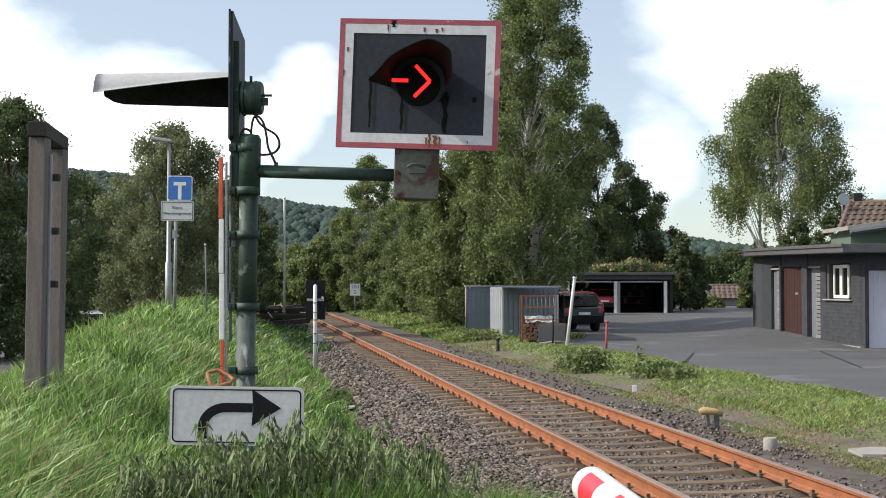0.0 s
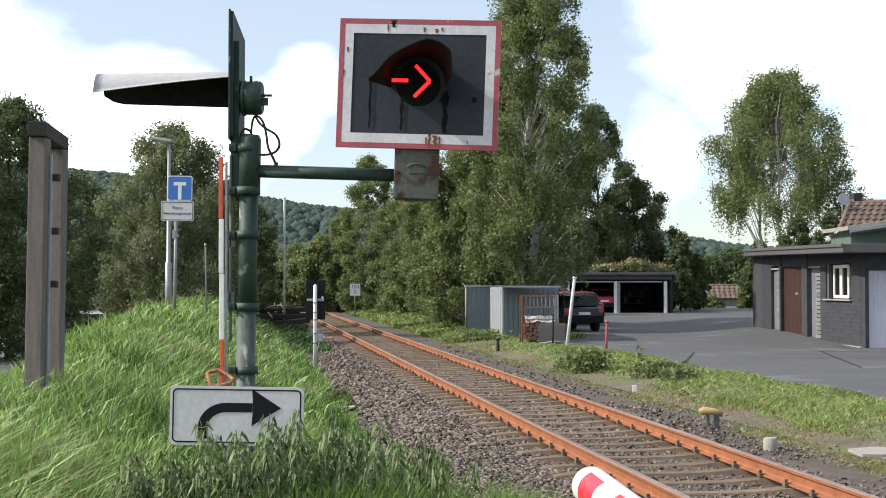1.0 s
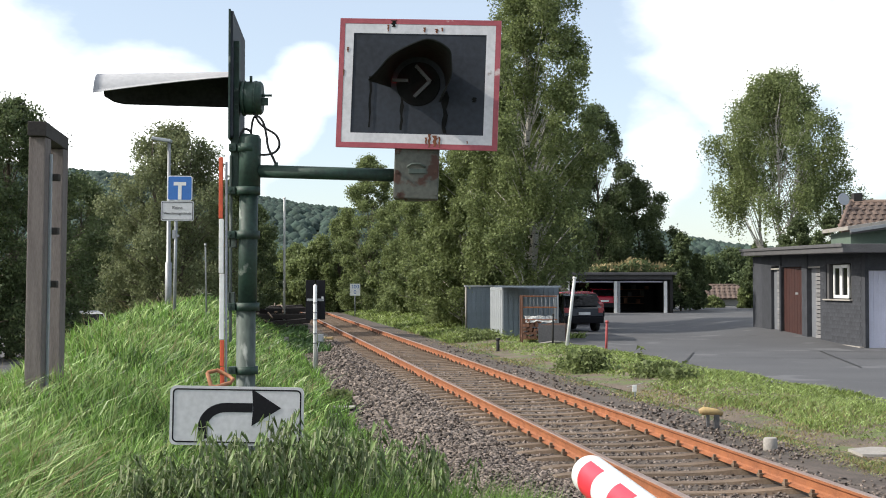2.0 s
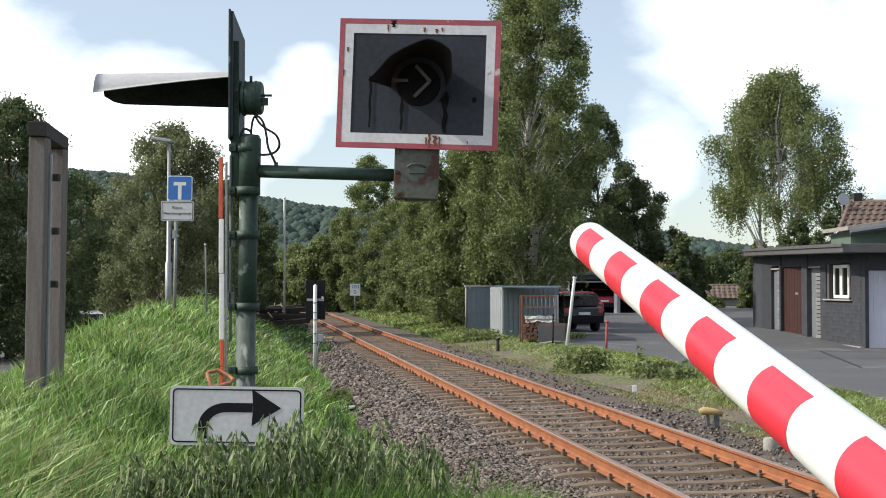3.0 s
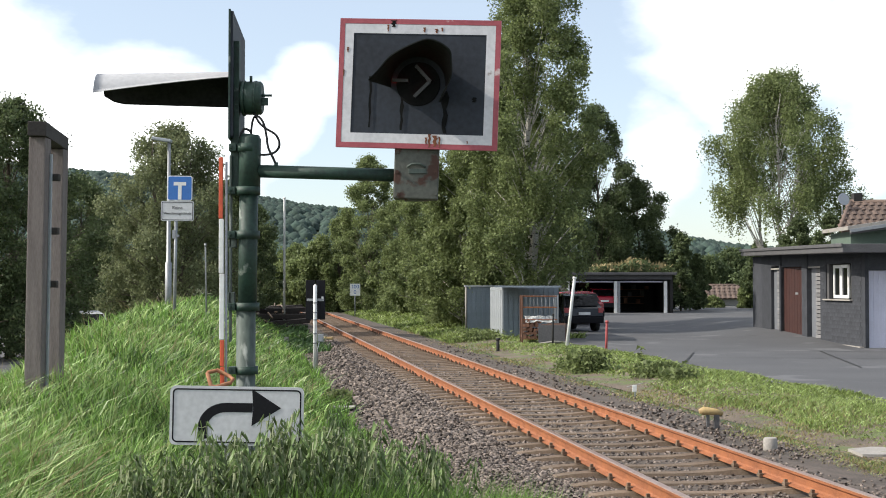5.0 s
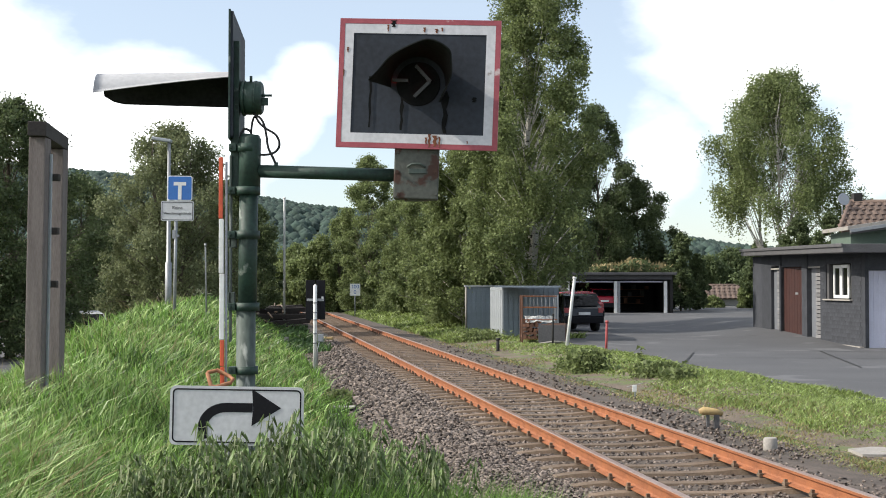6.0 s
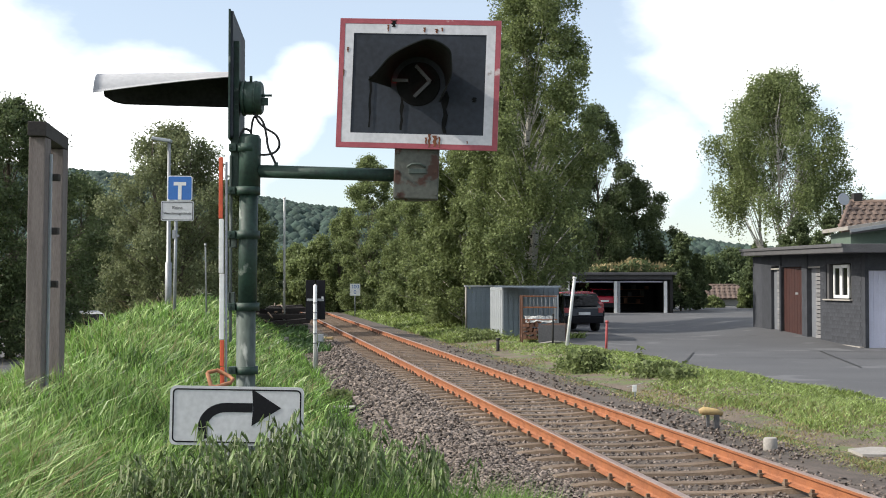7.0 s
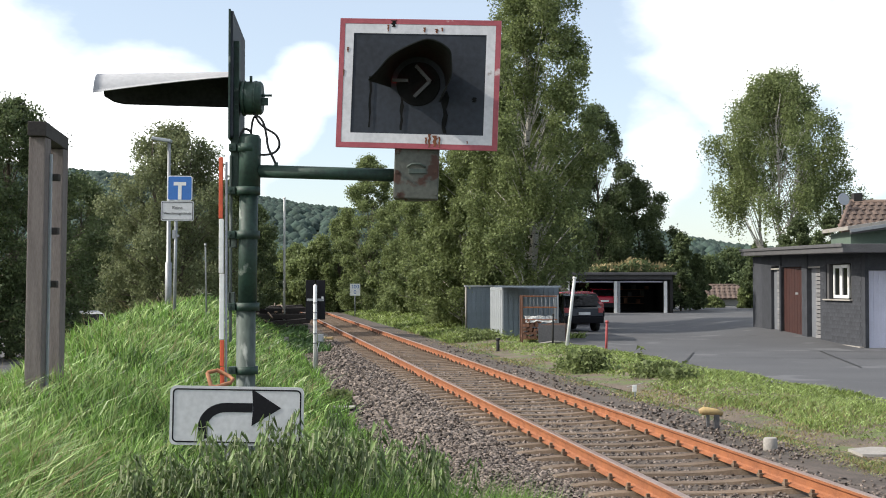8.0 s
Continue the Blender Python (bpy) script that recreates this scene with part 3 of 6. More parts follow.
    cable([(442, 236, 0.02), (444, 212, 0.01), (452, 202, 0), (466, 214, -0.02), (472, 240, -0.02), (474, 262, -0.02), (482, 276, -0.02), (488, 292, 0)])
    # arm and box of the facing panel
    bm = B()
    tube(bm, [(0.045, 0.0, zz(2.38)), (0.6674, 0.02, zz(2.363))], 0.029, 16)
    tube(bm, [(0.1274, 0, zz(2.397)), (0.1274, 0, zz(2.42))], 0.009, 8)
    part("arm", bm, M["mast_green"], mast, "dark green steel arm")
    bm = B()
    bx, bz = 0.7616, zz(2.375)
    box(bm, (bx, 0.03, bz), (0.2012, 0.12, 0.2445), 0.006, Euler((0, radians(2), 0)).to_matrix())
    box(bm, (bx, 0.03, bz - 0.122), (0.11, 0.08, 0.012), 0.004)
    for sx in (-0.085, 0.085):
        for sz in (-0.1, 0.0, 0.09):
            tube(bm, [(bx + sx, -0.03, bz + sz), (bx + sx, -0.04, bz + sz)], 0.008, 8)
    case = part("terminal_box", bm, M["box_rust"], mast, "rusting grey green terminal box")
    bm = B()
    box(bm, (bx + 0.005, -0.033, bz + 0.002), (0.08, 0.008, 0.022), 0.003)
    tube(bm, [(bx - 0.04, -0.035, bz + 0.02), (bx - 0.02, -0.045, bz + 0.034), (bx + 0.02, -0.045, bz + 0.034), (bx + 0.04, -0.035, bz + 0.02)], 0.005, 6)
    part("label_plate", bm, M["mast_grey"], case)
    # facing panel
    face = pose(0.7702, -0.05, zz(2.767)) @ pose(0, 0, 0, 0, 2.1, 0) @ pose(0, 0, 0, 0, 0, -5.5)
    hood = signal_panel(mast, face, lofted_hood(0.30, 0.128, ((-0.193, -0.024), (-0.150, 0.012), (-0.090, 0.076), (0.0, 0.125), (0.08, 0.149), (0.159, 0.114), (0.172, 0.064), (0.168, -0.001), (0.126, -0.076))), pose(0, 0, 0), [M["hood_dark"], M["hood_dark"]])
    streaks(mast, face, [(-0.215, 0.03, 0.012, 0.23, "grime_shade"), (-0.07, -0.06, 0.016, 0.15, "grime_shade"), (0.125, -0.03, 0.028, 0.19, "grime_shade"),
                         (0.06, -0.225, 0.012, 0.06, "rust"), (0.085, -0.23, 0.02, 0.05, "rust"), (0.105, -0.235, 0.008, 0.05, "rust"), (0.045, -0.24, 0.01, 0.03, "rust"),
                         (0.02, 0.255, 0.01, 0.022, "rust"), (-0.145, 0.265, 0.008, 0.03, "rust"), (0.075, 0.25, 0.012, 0.02, "rust"), (0.10, 0.255, 0.008, 0.016, "rust"),
                         (-0.325, 0.16, 0.008, 0.02, "rust"), (-0.34, 0.06, 0.006, 0.03, "rust"), (-0.12, 0.285, 0.022, 0.03, "grime_shade"), (0.255, -0.055, 0.02, 0.022, "grime_shade"), (0.23, -0.252, 0.006, 0.012, "rust")])
    return mast, face


mast, facing_panel = build_mast()

# the arrow of the lamp: three square bars, one side bright, one dim, one dark, that turn on their long axes
def arrow_bar(length, m, width=0.015):
    bm = B()
    r = width / 2
    co = [(-r, -r), (r, -r), (r, r), (-r, r)]
    a = [bm.verts.new((-length / 2, y, z)) for y, z in co]
    b = [bm.verts.new((length / 2, y, z)) for y, z in co]
    for k in range(4):
        bm.faces.new((a[k], a[(k + 1) % 4], b[(k + 1) % 4], b[k])).material_index = (1, 2, 2, 0)[k]
    bm.faces.new(a[::-1]).material_index = 2
    bm.faces.new(b).material_index = 2
    bmesh.ops.recalc_face_normals(bm, faces=bm.faces[:])
    ob = part("lamp_bar", bm, [M["lamp_red"], M["lamp_dim"], M["lamp_out"]], mast, "arrow bar of the signal lamp")
    ob.matrix_basis = m
    return ob


LAMP_BARS = [(0.074, facing_panel @ pose(-0.080, -0.0165, 0.012)),
             (0.098, facing_panel @ pose(0.022, -0.0165, 0.045, 0, 46, 0)),
             (0.098, facing_panel @ pose(0.020, -0.0165, -0.025, 0, -46, 0))]
lamp_bars = [arrow_bar(*row) for row in LAMP_BARS]


def build_arrow_plate():
    d = 5.52
    ob = thing("arrow_sign", pose(-0.8824, d, 1.305, 0, 1.0, 0), "white plate with a black bent arrow below the mast", "traffic sign")
    w, h = 0.5721, 0.2521
    part("plate", outline_plate(B(), rounded(w, h, 0.024), 0.006), M["plate_white"], ob)
    part("border", ring_plate(B(), rounded(w - 0.022, h - 0.022, 0.02), rounded(w - 0.034, h - 0.034, 0.015), 0.0015, -0.0015), M["black_film"], ob, "thin black border line")
    k = 0.002424
    bm = B()
    arc = [(math.pi - i / 8 * math.pi / 2) for i in range(9)]
    cx, cz, ro, ri = (402 - 420) * k, (736 - 764) * k + 0.02, 50 * k, 33 * k
    pts = [(cx - ro, -0.098)] + [(cx + ro * math.cos(a), cz - 0.02 + 0.02 + ro * 0.86 * math.sin(a)) for a in arc] + [(0.068, cz + ro * 0.86), (0.068, cz + ri * 0.86 - 0.004)]
    pts += [(cx + ri * math.cos(a), cz + ri * 0.80 * math.sin(a)) for a in arc[::-1]] + [(cx - ri, -0.098)]
    outline_plate(bm, pts, 0.0015, pose(0, -0.0016, 0))
    mid = cz + (ro + ri) * 0.42
    outline_plate(bm, [(0.064, mid + 0.080), (0.19, mid + 0.0), (0.064, mid - 0.078), (0.070, mid)], 0.0015, pose(0, -0.0017, 0))
    part("arrow", bm, M["black_film"], ob, "black arrow bent to the side")
    bm = B()
    for x in (-0.03, 0.05):
        tube(bm, [(x, 0.006, -0.35), (x, 0.02, 0.1)], 0.012, 8)
    box(bm, (0.0, 0.16, 0.05), (0.06, 0.28, 0.03), 0.004)
    box(bm, (0.01, 0.012, -0.9), (0.04, 0.02, 1.2), 0.004)
    part("bracket", bm, M["zinc"], ob)
    return ob


build_arrow_plate()


def build_stake():
    d = 5.62
    ob = thing("marker_stake", pose(-0.9552, d, 1.408), "slim red and white marker stake leaning on the mast", "marker stake")
    top = 1.017
    cuts = [(0.0, 0.10, "orange"), (0.10, 0.215, "orange"), (0.215, 0.50, "white"), (0.50, 0.735, "white"), (0.735, 1.0, "orange")]
    for a, b, m in cuts:
        bm = B()
        box(bm, (-0.006 + (a + b) * -0.006, 0, (a + b) / 2 * top), (0.021 if m == "white" else 0.018, 0.012, (b - a) * top - 0.002), 0.003)
        part("stripe", bm, M[m], ob)
    bm = B()
    tube(bm, [(0.01, 0.012, -0.9), (0.005, 0.012, top * 0.98)], 0.006, 6)
    part("rod", bm, M["zinc"], ob)
    strap = thing("strap_loop", pose(-0.9616, 5.58, 1.459), "orange brown loop round the foot of the stake", "strap")
    bm = B()
    pts = [(-0.058, 0, 0.028), (-0.042, -0.01, -0.026), (-0.02, -0.01, -0.034), (0.045, -0.005, -0.016), (0.052, 0.01, -0.002), (0.03, 0.03, 0.012), (-0.02, 0.03, 0.036), (-0.058, 0, 0.028)]
    tube(bm, pts, 0.009, 7)
    part("loop", bm, M["orange_wood"], strap)


build_stake()


# ---------------------------------------------------------------- barrier
PIVOT = (1.0955, 0.025, 0.971)
ARM_TURN, ARM_LEAN = 4.876, -1.359    # the arm runs alongside the track


def build_barrier():
    arm = thing("barrier", pose(*PIVOT, 0, ARM_LEAN, ARM_TURN), "white barrier arm with red reflective bands", "barrier")
    L = 5.50
    bm = B()
    def rad(s):
        return 0.0835 + 0.0034 * (1 - s / L)
    n = 24
    st = [0.0 + L * i / n for i in range(n)] + [L - 0.02, L - 0.006, L]
    tube(bm, [(0, s, 0) for s in st], [rad(s) for s in st[:-2]] + [rad(L) * 0.93, rad(L) * 0.6], 36)
    part("tube", bm, M["barrier_white"], arm)
    pitch, first = 0.5456, 0.155
    k = 0
    while first + k * pitch + pitch * 0.5 < L - 0.3:
        s1 = L - first - k * pitch
        s0 = s1 - pitch * 0.493
        bm = B()
        ring0, ring1 = [], []
        m = 26
        for i in range(m + 1):
            a = radians(107 + (305 - 107) * i / m)
            for s, ring in ((s0, ring0), (s1, ring1)):
                r = rad(s) + 0.0012
                ring.append(bm.verts.new((r * math.cos(a), s, r * math.sin(a))))
        for i in range(m):
            bm.faces.new((ring0[i], ring0[i + 1], ring1[i + 1], ring1[i])).smooth = True
        part("band", bm, M["barrier_red"], arm, "red reflective band")
        k += 1
    post = thing("barrier_drive", pose(PIVOT[0] + 0.1, PIVOT[1] - 0.35, ground_z(PIVOT[0], PIVOT[1] - 0.3)), "grey barrier drive cabinet at the arm's pivot", "barrier drive")
    bm = B()
    box(bm, (0.22, 0, 0.6), (0.3, 0.5, 1.2), 0.02)
    part("cabinet", bm, M["zinc"], post)
    bm = B()
    tube(bm, [(-0.1, 0.35, PIVOT[2] - post.location.z), (0.25, 0.35, PIVOT[2] - post.location.z)], 0.045, 14)
    box(bm, (0.2, 0.2, 1.25), (0.16, 0.42, 0.14), 0.01)
    part("shaft", bm, M["zinc"], post)
    return arm


barrier = build_barrier()



# ---------------------------------------------------------------- posts and signs on the bank
def build_timber_frame():
    x, y = -3.166, 10.0
    g = ground_z(x, y)
    ob = thing("timber_frame", pose(x, y, g - 0.2, 0, 0.6, 0), "weathered grey timber frame standing in the grass", "timber frame")
    top = 3.129 - g + 0.2
    bm = B()
    box(bm, (0, 0, (top - 0.115) / 2), (0.13, 0.15, top - 0.115), 0.008)
    part("post", bm, M["wood_grey"], ob)
    bm = B()
    box(bm, (-0.115, 0.84, (top - 0.115) / 2), (0.14, 0.15, top - 0.115), 0.008)
    part("post", bm, M["wood_grey"], ob)
    bm = B()
    box(bm, (-0.06, 0.42, top - 0.055), (0.14, 1.12, 0.11), 0.006, Euler((0, 0, radians(7.8))).to_matrix())
    part("crossbeam", bm, M["wood_dark"], ob, "dark end-grained top beam")
    bm = B()
    box(bm, (0.074, 0.05, top * 0.55), (0.018, 0.03, top * 0.72), 0.003)
    part("batten", bm, M["pale_and_lit"], ob)
    for y_ in (312, 408, 503):
        bm = B()
        z = 1.86 + (507 - y_) * 0.00439 - g + 0.2
        box(bm, (0.10, 0.10, z), (0.055, 0.06, 0.055), 0.006)
        part("block", bm, M["wood_dark"], ob)


build_timber_frame()


def sign_pole(bm, h, r=0.03, base=-0.3):
    tube(bm, [(0, 0, base), (0, 0, h)], r, 12)


def build_road_sign():
    d = 24.0
    x = -5.007
    g = ground_z(x, d)
    ob = thing("dead_end_sign", pose(x, d, g, 0, 0.6, 0), "blue dead-end sign over a white lettered plate", "traffic sign")
    bm = B()
    sign_pole(bm, 3.915 - g)
    part("pole", bm, M["zinc"], ob)
    w = 0.4638
    zc = 3.689 - g
    bm = outline_plate(B(), rounded(w, w, 0.04), 0.012, pose(0.075, -0.06, zc))
    part("border", bm, M["white"], ob)
    bm = outline_plate(B(), rounded(w - 0.03, w - 0.03, 0.03), 0.004, pose(0.075, -0.064, zc))
    face = part("face", bm, M["sign_blue"], ob, "blue face")
    bm = B()
    outline_plate(bm, [(-0.033, -w / 2 + 0.02), (0.033, -w / 2 + 0.02), (0.033, 0.05), (0.115, 0.05), (0.115, 0.115), (-0.115, 0.115), (-0.115, 0.05), (-0.033, 0.05)], 0.003, pose(0.075, -0.068, zc))
    part("symbol", bm, M["white"], ob, "white dead-end symbol")
    zp = 3.262 - g
    pw, ph = 0.6113, 0.3689
    plate = part("plate", outline_plate(B(), rounded(pw, ph, 0.03), 0.012, pose(0.035, -0.06, zp)), M["plate_white"], ob)
    bm = ring_plate(B(), rounded(pw - 0.03, ph - 0.03, 0.025), rounded(pw - 0.05, ph - 0.05, 0.02), 0.003)
    b = part("border_line", bm, M["black_film"], ob)
    b.matrix_basis = pose(0.035, -0.064, zp)
    lettering("Keine", 0.085, pose(0.035, -0.064, zp + 0.06) @ FACING, M["black_film"], ob)
    lettering("Wendemöglichkeit", 0.068, pose(0.035, -0.064, zp - 0.045) @ FACING, M["black_film"], ob)
    bm = B()
    box(bm, (0, -0.03, zc), (0.08, 0.05, 0.05), 0.005)
    box(bm, (0, -0.03, zp), (0.08, 0.05, 0.05), 0.005)
    part("clamp", bm, M["zinc"], ob)
    bm = B()
    box(bm, (-0.03, -0.03, 2.83 - g), (0.05, 0.04, 0.16), 0.005)
    box(bm, (0.045, -0.03, 2.798 - g), (0.05, 0.02, 0.05), 0.004)
    part("tag", bm, M["zinc"], ob)


build_road_sign()


def build_lamp(x, d, top, name="street_lamp"):
    g = ground_z(x, d)
    ob = thing(name, pose(x, d, g), "slim grey street lamp with a flat head", "street lamp")
    bm = B()
    tube(bm, [(0, 0, -0.3), (0, 0, 1.3), (0, 0, 1.32), (0, 0, top - g - 0.05)], [0.075, 0.075, 0.05, 0.035], 12)
    part("pole", bm, M["zinc"], ob)
    bm = B()
    box(bm, (-0.17, 0, top - g), (0.46, 0.2, 0.075), 0.02, Euler((0, radians(9), 0)).to_matrix())
    part("head", bm, M["pale_and_lit"], ob, "flat grey lamp head")


build_lamp(-6.403, 30.0, 5.286)


def build_thin_pole(x, d, top, r, label, name, material, lean=0.0, base=None):
    g = ground_z(x, d)
    ob = thing(name, pose(x, d, g, 0, lean, 0), label, "pole")
    bm = B()
    h = top - g
    tube(bm, [(0, 0, -0.2), (0, 0, h * 0.98), (0, 0, h)], [r, r * 0.85, r * 0.6], 10)
    part("shaft", bm, M[material], ob)
    bm = B()
    tube(bm, [(0, 0, h - 0.06), (0, 0, h + 0.01)], r * 1.15, 10)
    part("cap", bm, M[material], ob)
    return ob


build_thin_pole(-7.404, 60.0, 5.997, 0.06, "tall thin pale pole beside the track", "pole", "white")
build_thin_pole(-5.14, 28.0, 2.782, 0.02, "thin grey stake on the bank", "stake", "zinc", -1.0)


def build_track_signal():
    d = 30.0
    x = -2.978
    g = ground_z(x, d)
    ob = thing("track_signal", pose(x, d, g), "white post with a black signal board beside the track", "railway signal")
    bm = B()
    top = 1.873 - g
    tube(bm, [(0, 0, -0.3), (0, 0, top), (0, 0, top + 0.03)], [0.045, 0.045, 0.02], 14)
    part("post", bm, M["white"], ob)
    for y_, h in ((536, 0.03), (553, 0.03), (566, 0.03), (590, 0.04), (607, 0.03)):
        bm = B()
        z = 1.86 + (507 - y_) * 0.01318 - g
        tube(bm, [(0, 0, z - h / 2), (0, 0, z + h / 2)], 0.05, 14)
        part("band", bm, M["zinc"], ob)
    zc = 1.544 - g
    for sx in (-1, 1):
        bm = B()
        box(bm, (sx * 0.118, 0.07, zc), (0.215, 0.03, 0.9223), 0.006)
        part("board", bm, M["black_film"], ob, "black signal board")
    bm = B()
    box(bm, (0.0, 0.06, zc), (0.40, 0.03, 0.06), 0.004)
    part("bracket", bm, M["zinc"], ob)
    bm = B()
    box(bm, (0.165, 0.05, 1.596 - g), (0.05, 0.02, 0.05), 0.004)
    part("tag", bm, M["white"], ob)
    bm = B()
    box(bm, (0.13, -0.02, 0.6611 - g), (0.13, 0.1, 0.17), 0.008)
    tube(bm, [(0.1, -0.03, 0.5557 - g), (0.06, -0.03, 0.3975 - g), (0.05, -0.02, 0)], 0.012, 6)
    part("junction_box", bm, M["pale_and_lit"], ob, "small grey junction box")


build_track_signal()


def build_distance_board():
    d = 85.0
    x = -5.805
    g = ground_z(x, d)
    ob = thing("distance_board", pose(x, d, g), "white railway distance board with dark figures", "railway sign")
    bm = B()
    sign_pole(bm, 1.935 - g, 0.04)
    part("pole", bm, M["zinc"], ob)
    w, h, zc = 0.6719, 0.7839, 1.636 - g
    part("plate", outline_plate(B(), rounded(w, h, 0.03), 0.02, pose(0, -0.07, zc)), M["white"], ob)
    lettering("100", 0.36, pose(0, -0.075, zc + 0.19) @ FACING, M["sign_blue"], ob)
    lettering("0", 0.36, pose(0, -0.075, zc - 0.17) @ FACING, M["sign_blue"], ob)


build_distance_board()
build_thin_pole(3.847, 40.0, 2.159, 0.055, "leaning pale pole at the yard's edge", "leaning_pole", "white", 6.6)
build_thin_pole(4.553, 36.0, 0.8956, 0.04, "faded red stake at the yard's edge", "stake", "red_stake", 2.0)
build_thin_pole(1.64, 38.5, 0.3044, 0.055, "short dark stub post beside the ballast", "stub_post", "dark")


def build_stubs():
    def stub(name, label, x, y, build):
        ob = thing(name, pose(x, y, ground_z(x, y)), label, "track marker")
        build(ob)
    def capped(ob):
        bm = B()
        box(bm, (-0.03, 0, 0.12), (0.04, 0.05, 0.26), 0.006)
        box(bm, (0.09, 0, 0.12), (0.07, 0.06, 0.26), 0.006)
        part("foot", bm, M["fascia"], ob)
        bm = B()
        tube(bm, [(-0.15, 0, 0.275), (-0.09, 0, 0.285), (0.09, 0, 0.265), (0.17, 0, 0.245)], [0.03, 0.06, 0.045, 0.03], 9)
        part("cap", bm, M["yellow"], ob, "faded yellow cap")
    stub("capped_marker", "low marker with a faded yellow cap", 3.641, 17.6, capped)
    def block(ob):
        bm = B()
        tube(bm, [(0, 0, -0.1), (0, 0, 0.19), (0, 0, 0.2)], [0.085, 0.08, 0.07], 14)
        part("block", bm, M["concrete"], ob)
    stub("concrete_stub", "short round concrete stub in gravel", 3.852, 15.2, block)
    def white_tag(ob):
        bm = B()
        box(bm, (0, 0, 0.08), (0.025, 0.025, 0.25), 0.004)
        part("foot", bm, M["zinc"], ob)
        bm = B()
        box(bm, (-0.01, -0.015, 0.16), (0.075, 0.02, 0.12), 0.006)
        part("tag", bm, M["white"], ob)
        bm = B()
        box(bm, (0.0, 0, 0.22), (0.30, 0.03, 0.014), 0.003, Euler((0, radians(-14), 0)).to_matrix())
        part("slat", bm, M["concrete"], ob)
    stub("tag_marker", "small white marker tag on a short foot", 3.424, 23.0, white_tag)
    def yellow_low(ob):
        bm = B()
        box(bm, (0, 0, 0.12), (0.34, 0.2, 0.12), 0.04)
        part("cap", bm, M["yellow"], ob)
        bm = B()
        box(bm, (0, 0, 0.02), (0.2, 0.14, 0.2), 0.01)
        part("foot", bm, M["fascia"], ob)
    stub("yellow_marker", "low yellow marker beside the rail", -4.081, 46.0, yellow_low)
    def pale_low(ob):
        bm = B()
        box(bm, (0, 0, 0.1), (0.16, 0.14, 0.3), 0.02)
        part("block", bm, M["concrete"], ob)
    stub("concrete_stub", "pale concrete stub at the foot of the bank", -5.353, 44.0, pale_low)
    def trough(ob):
        bm = B()
        box(bm, (0.0, 0, 0.06), (0.62, 0.3, 0.03), 0.006)
        part("lid", bm, M["concrete"], ob)
        bm = B()
        box(bm, (0.0, 0.06, -0.02), (0.56, 0.18, 0.14), 0.006)
        part("trough", bm, M["dark"], ob)
    stub("cable_trough", "weathered cable trough lid in the ballast shoulder", -1.711, 20.5, trough)
    x, y = 5.1, 15.2
    slab = thing("concrete_slab", pose(x, y, ground_z(x, y), 0, 0, 8), "pale broken concrete slab in dry grass", "slab")
    bm = B()
    outline_plate(bm, [(-0.32, -0.3), (-0.1, -0.36), (0.5, -0.34), (0.6, 0.2), (0.1, 0.34), (-0.26, 0.2)], 0.06, pose(0, 0, 0.03, -90, 0, 0))
    part("slab", bm, M["concrete"], slab)


build_stubs()


def build_ballast_edge_heap():
    """Sleepers and rails added to stand in for a dark ballast edge and second track."""
    rnd = random.Random(41)
    x, y = track_xy(66, -2.9)
    pile = thing("ballast_edge_heap", pose(x, y, ground_z(x, y), 0, 0, math.degrees(TURN)), "dark heap standing in for the ballast edge by the track", "sleeper pile")
    for layer in range(4):
        for k in range(7 - layer):
            bm = B()
            v = -9 + 3.2 * k + rnd.uniform(-0.6, 0.6) + layer * 1.2
            box(bm, (rnd.uniform(-0.35, 0.35), v, 0.12 + 0.24 * layer), (2.4, 0.3, 0.22), 0.02, Euler((0, radians(rnd.uniform(-5, 5)), radians(rnd.uniform(-14, 14)))).to_matrix())
            part("sleeper", bm, M["wood_dark"], pile)
    for k in range(6):
        bm = B()
        z = 0.28 + 0.13 * k
        pts = [(-1.25 + 0.28 * k + 0.1 * math.sin(i * 1.1 + k), -11 + 3.4 * i, z + 0.10 * math.sin(i * 1.3 + k * 2.0)) for i in range(8)]
        tube(bm, pts, 0.035, 6)
        part("old_rail", bm, M["sleeper"], pile, "bent rail standing in for the second track")


build_ballast_edge_heap()


# ---------------------------------------------------------------- sheds, stack and garages
def ribbed_wall(parent, a, b, z0, z1, material, pitch=0.19):
    """A wall of standing sheet panels between two plan points, each panel slightly proud of the seam."""
    a, b = Vector(a), Vector(b)
    n = max(2, round((b - a).length / pitch))
    d = (b - a) / n
    ang = math.degrees(math.atan2(d.y, d.x))
    me = None
    for i in range(n):
        c = a + d * (i + 0.5)
        if me is None:
            bm = B()
            box(bm, (0, 0, (z1 - z0) / 2), (d.length * 0.80, 0.035, z1 - z0))
            box(bm, (0, 0.012, (z1 - z0) / 2), (d.length, 0.02, z1 - z0))
            me = bpy.data.meshes.new("panel")
            bm.to_mesh(me)
            bm.free()
            me.materials.append(material)
        ob = new("panel", me)
        ob.parent, ob.matrix_basis = parent, pose(c.x, c.y, z0, 0, 0, ang)


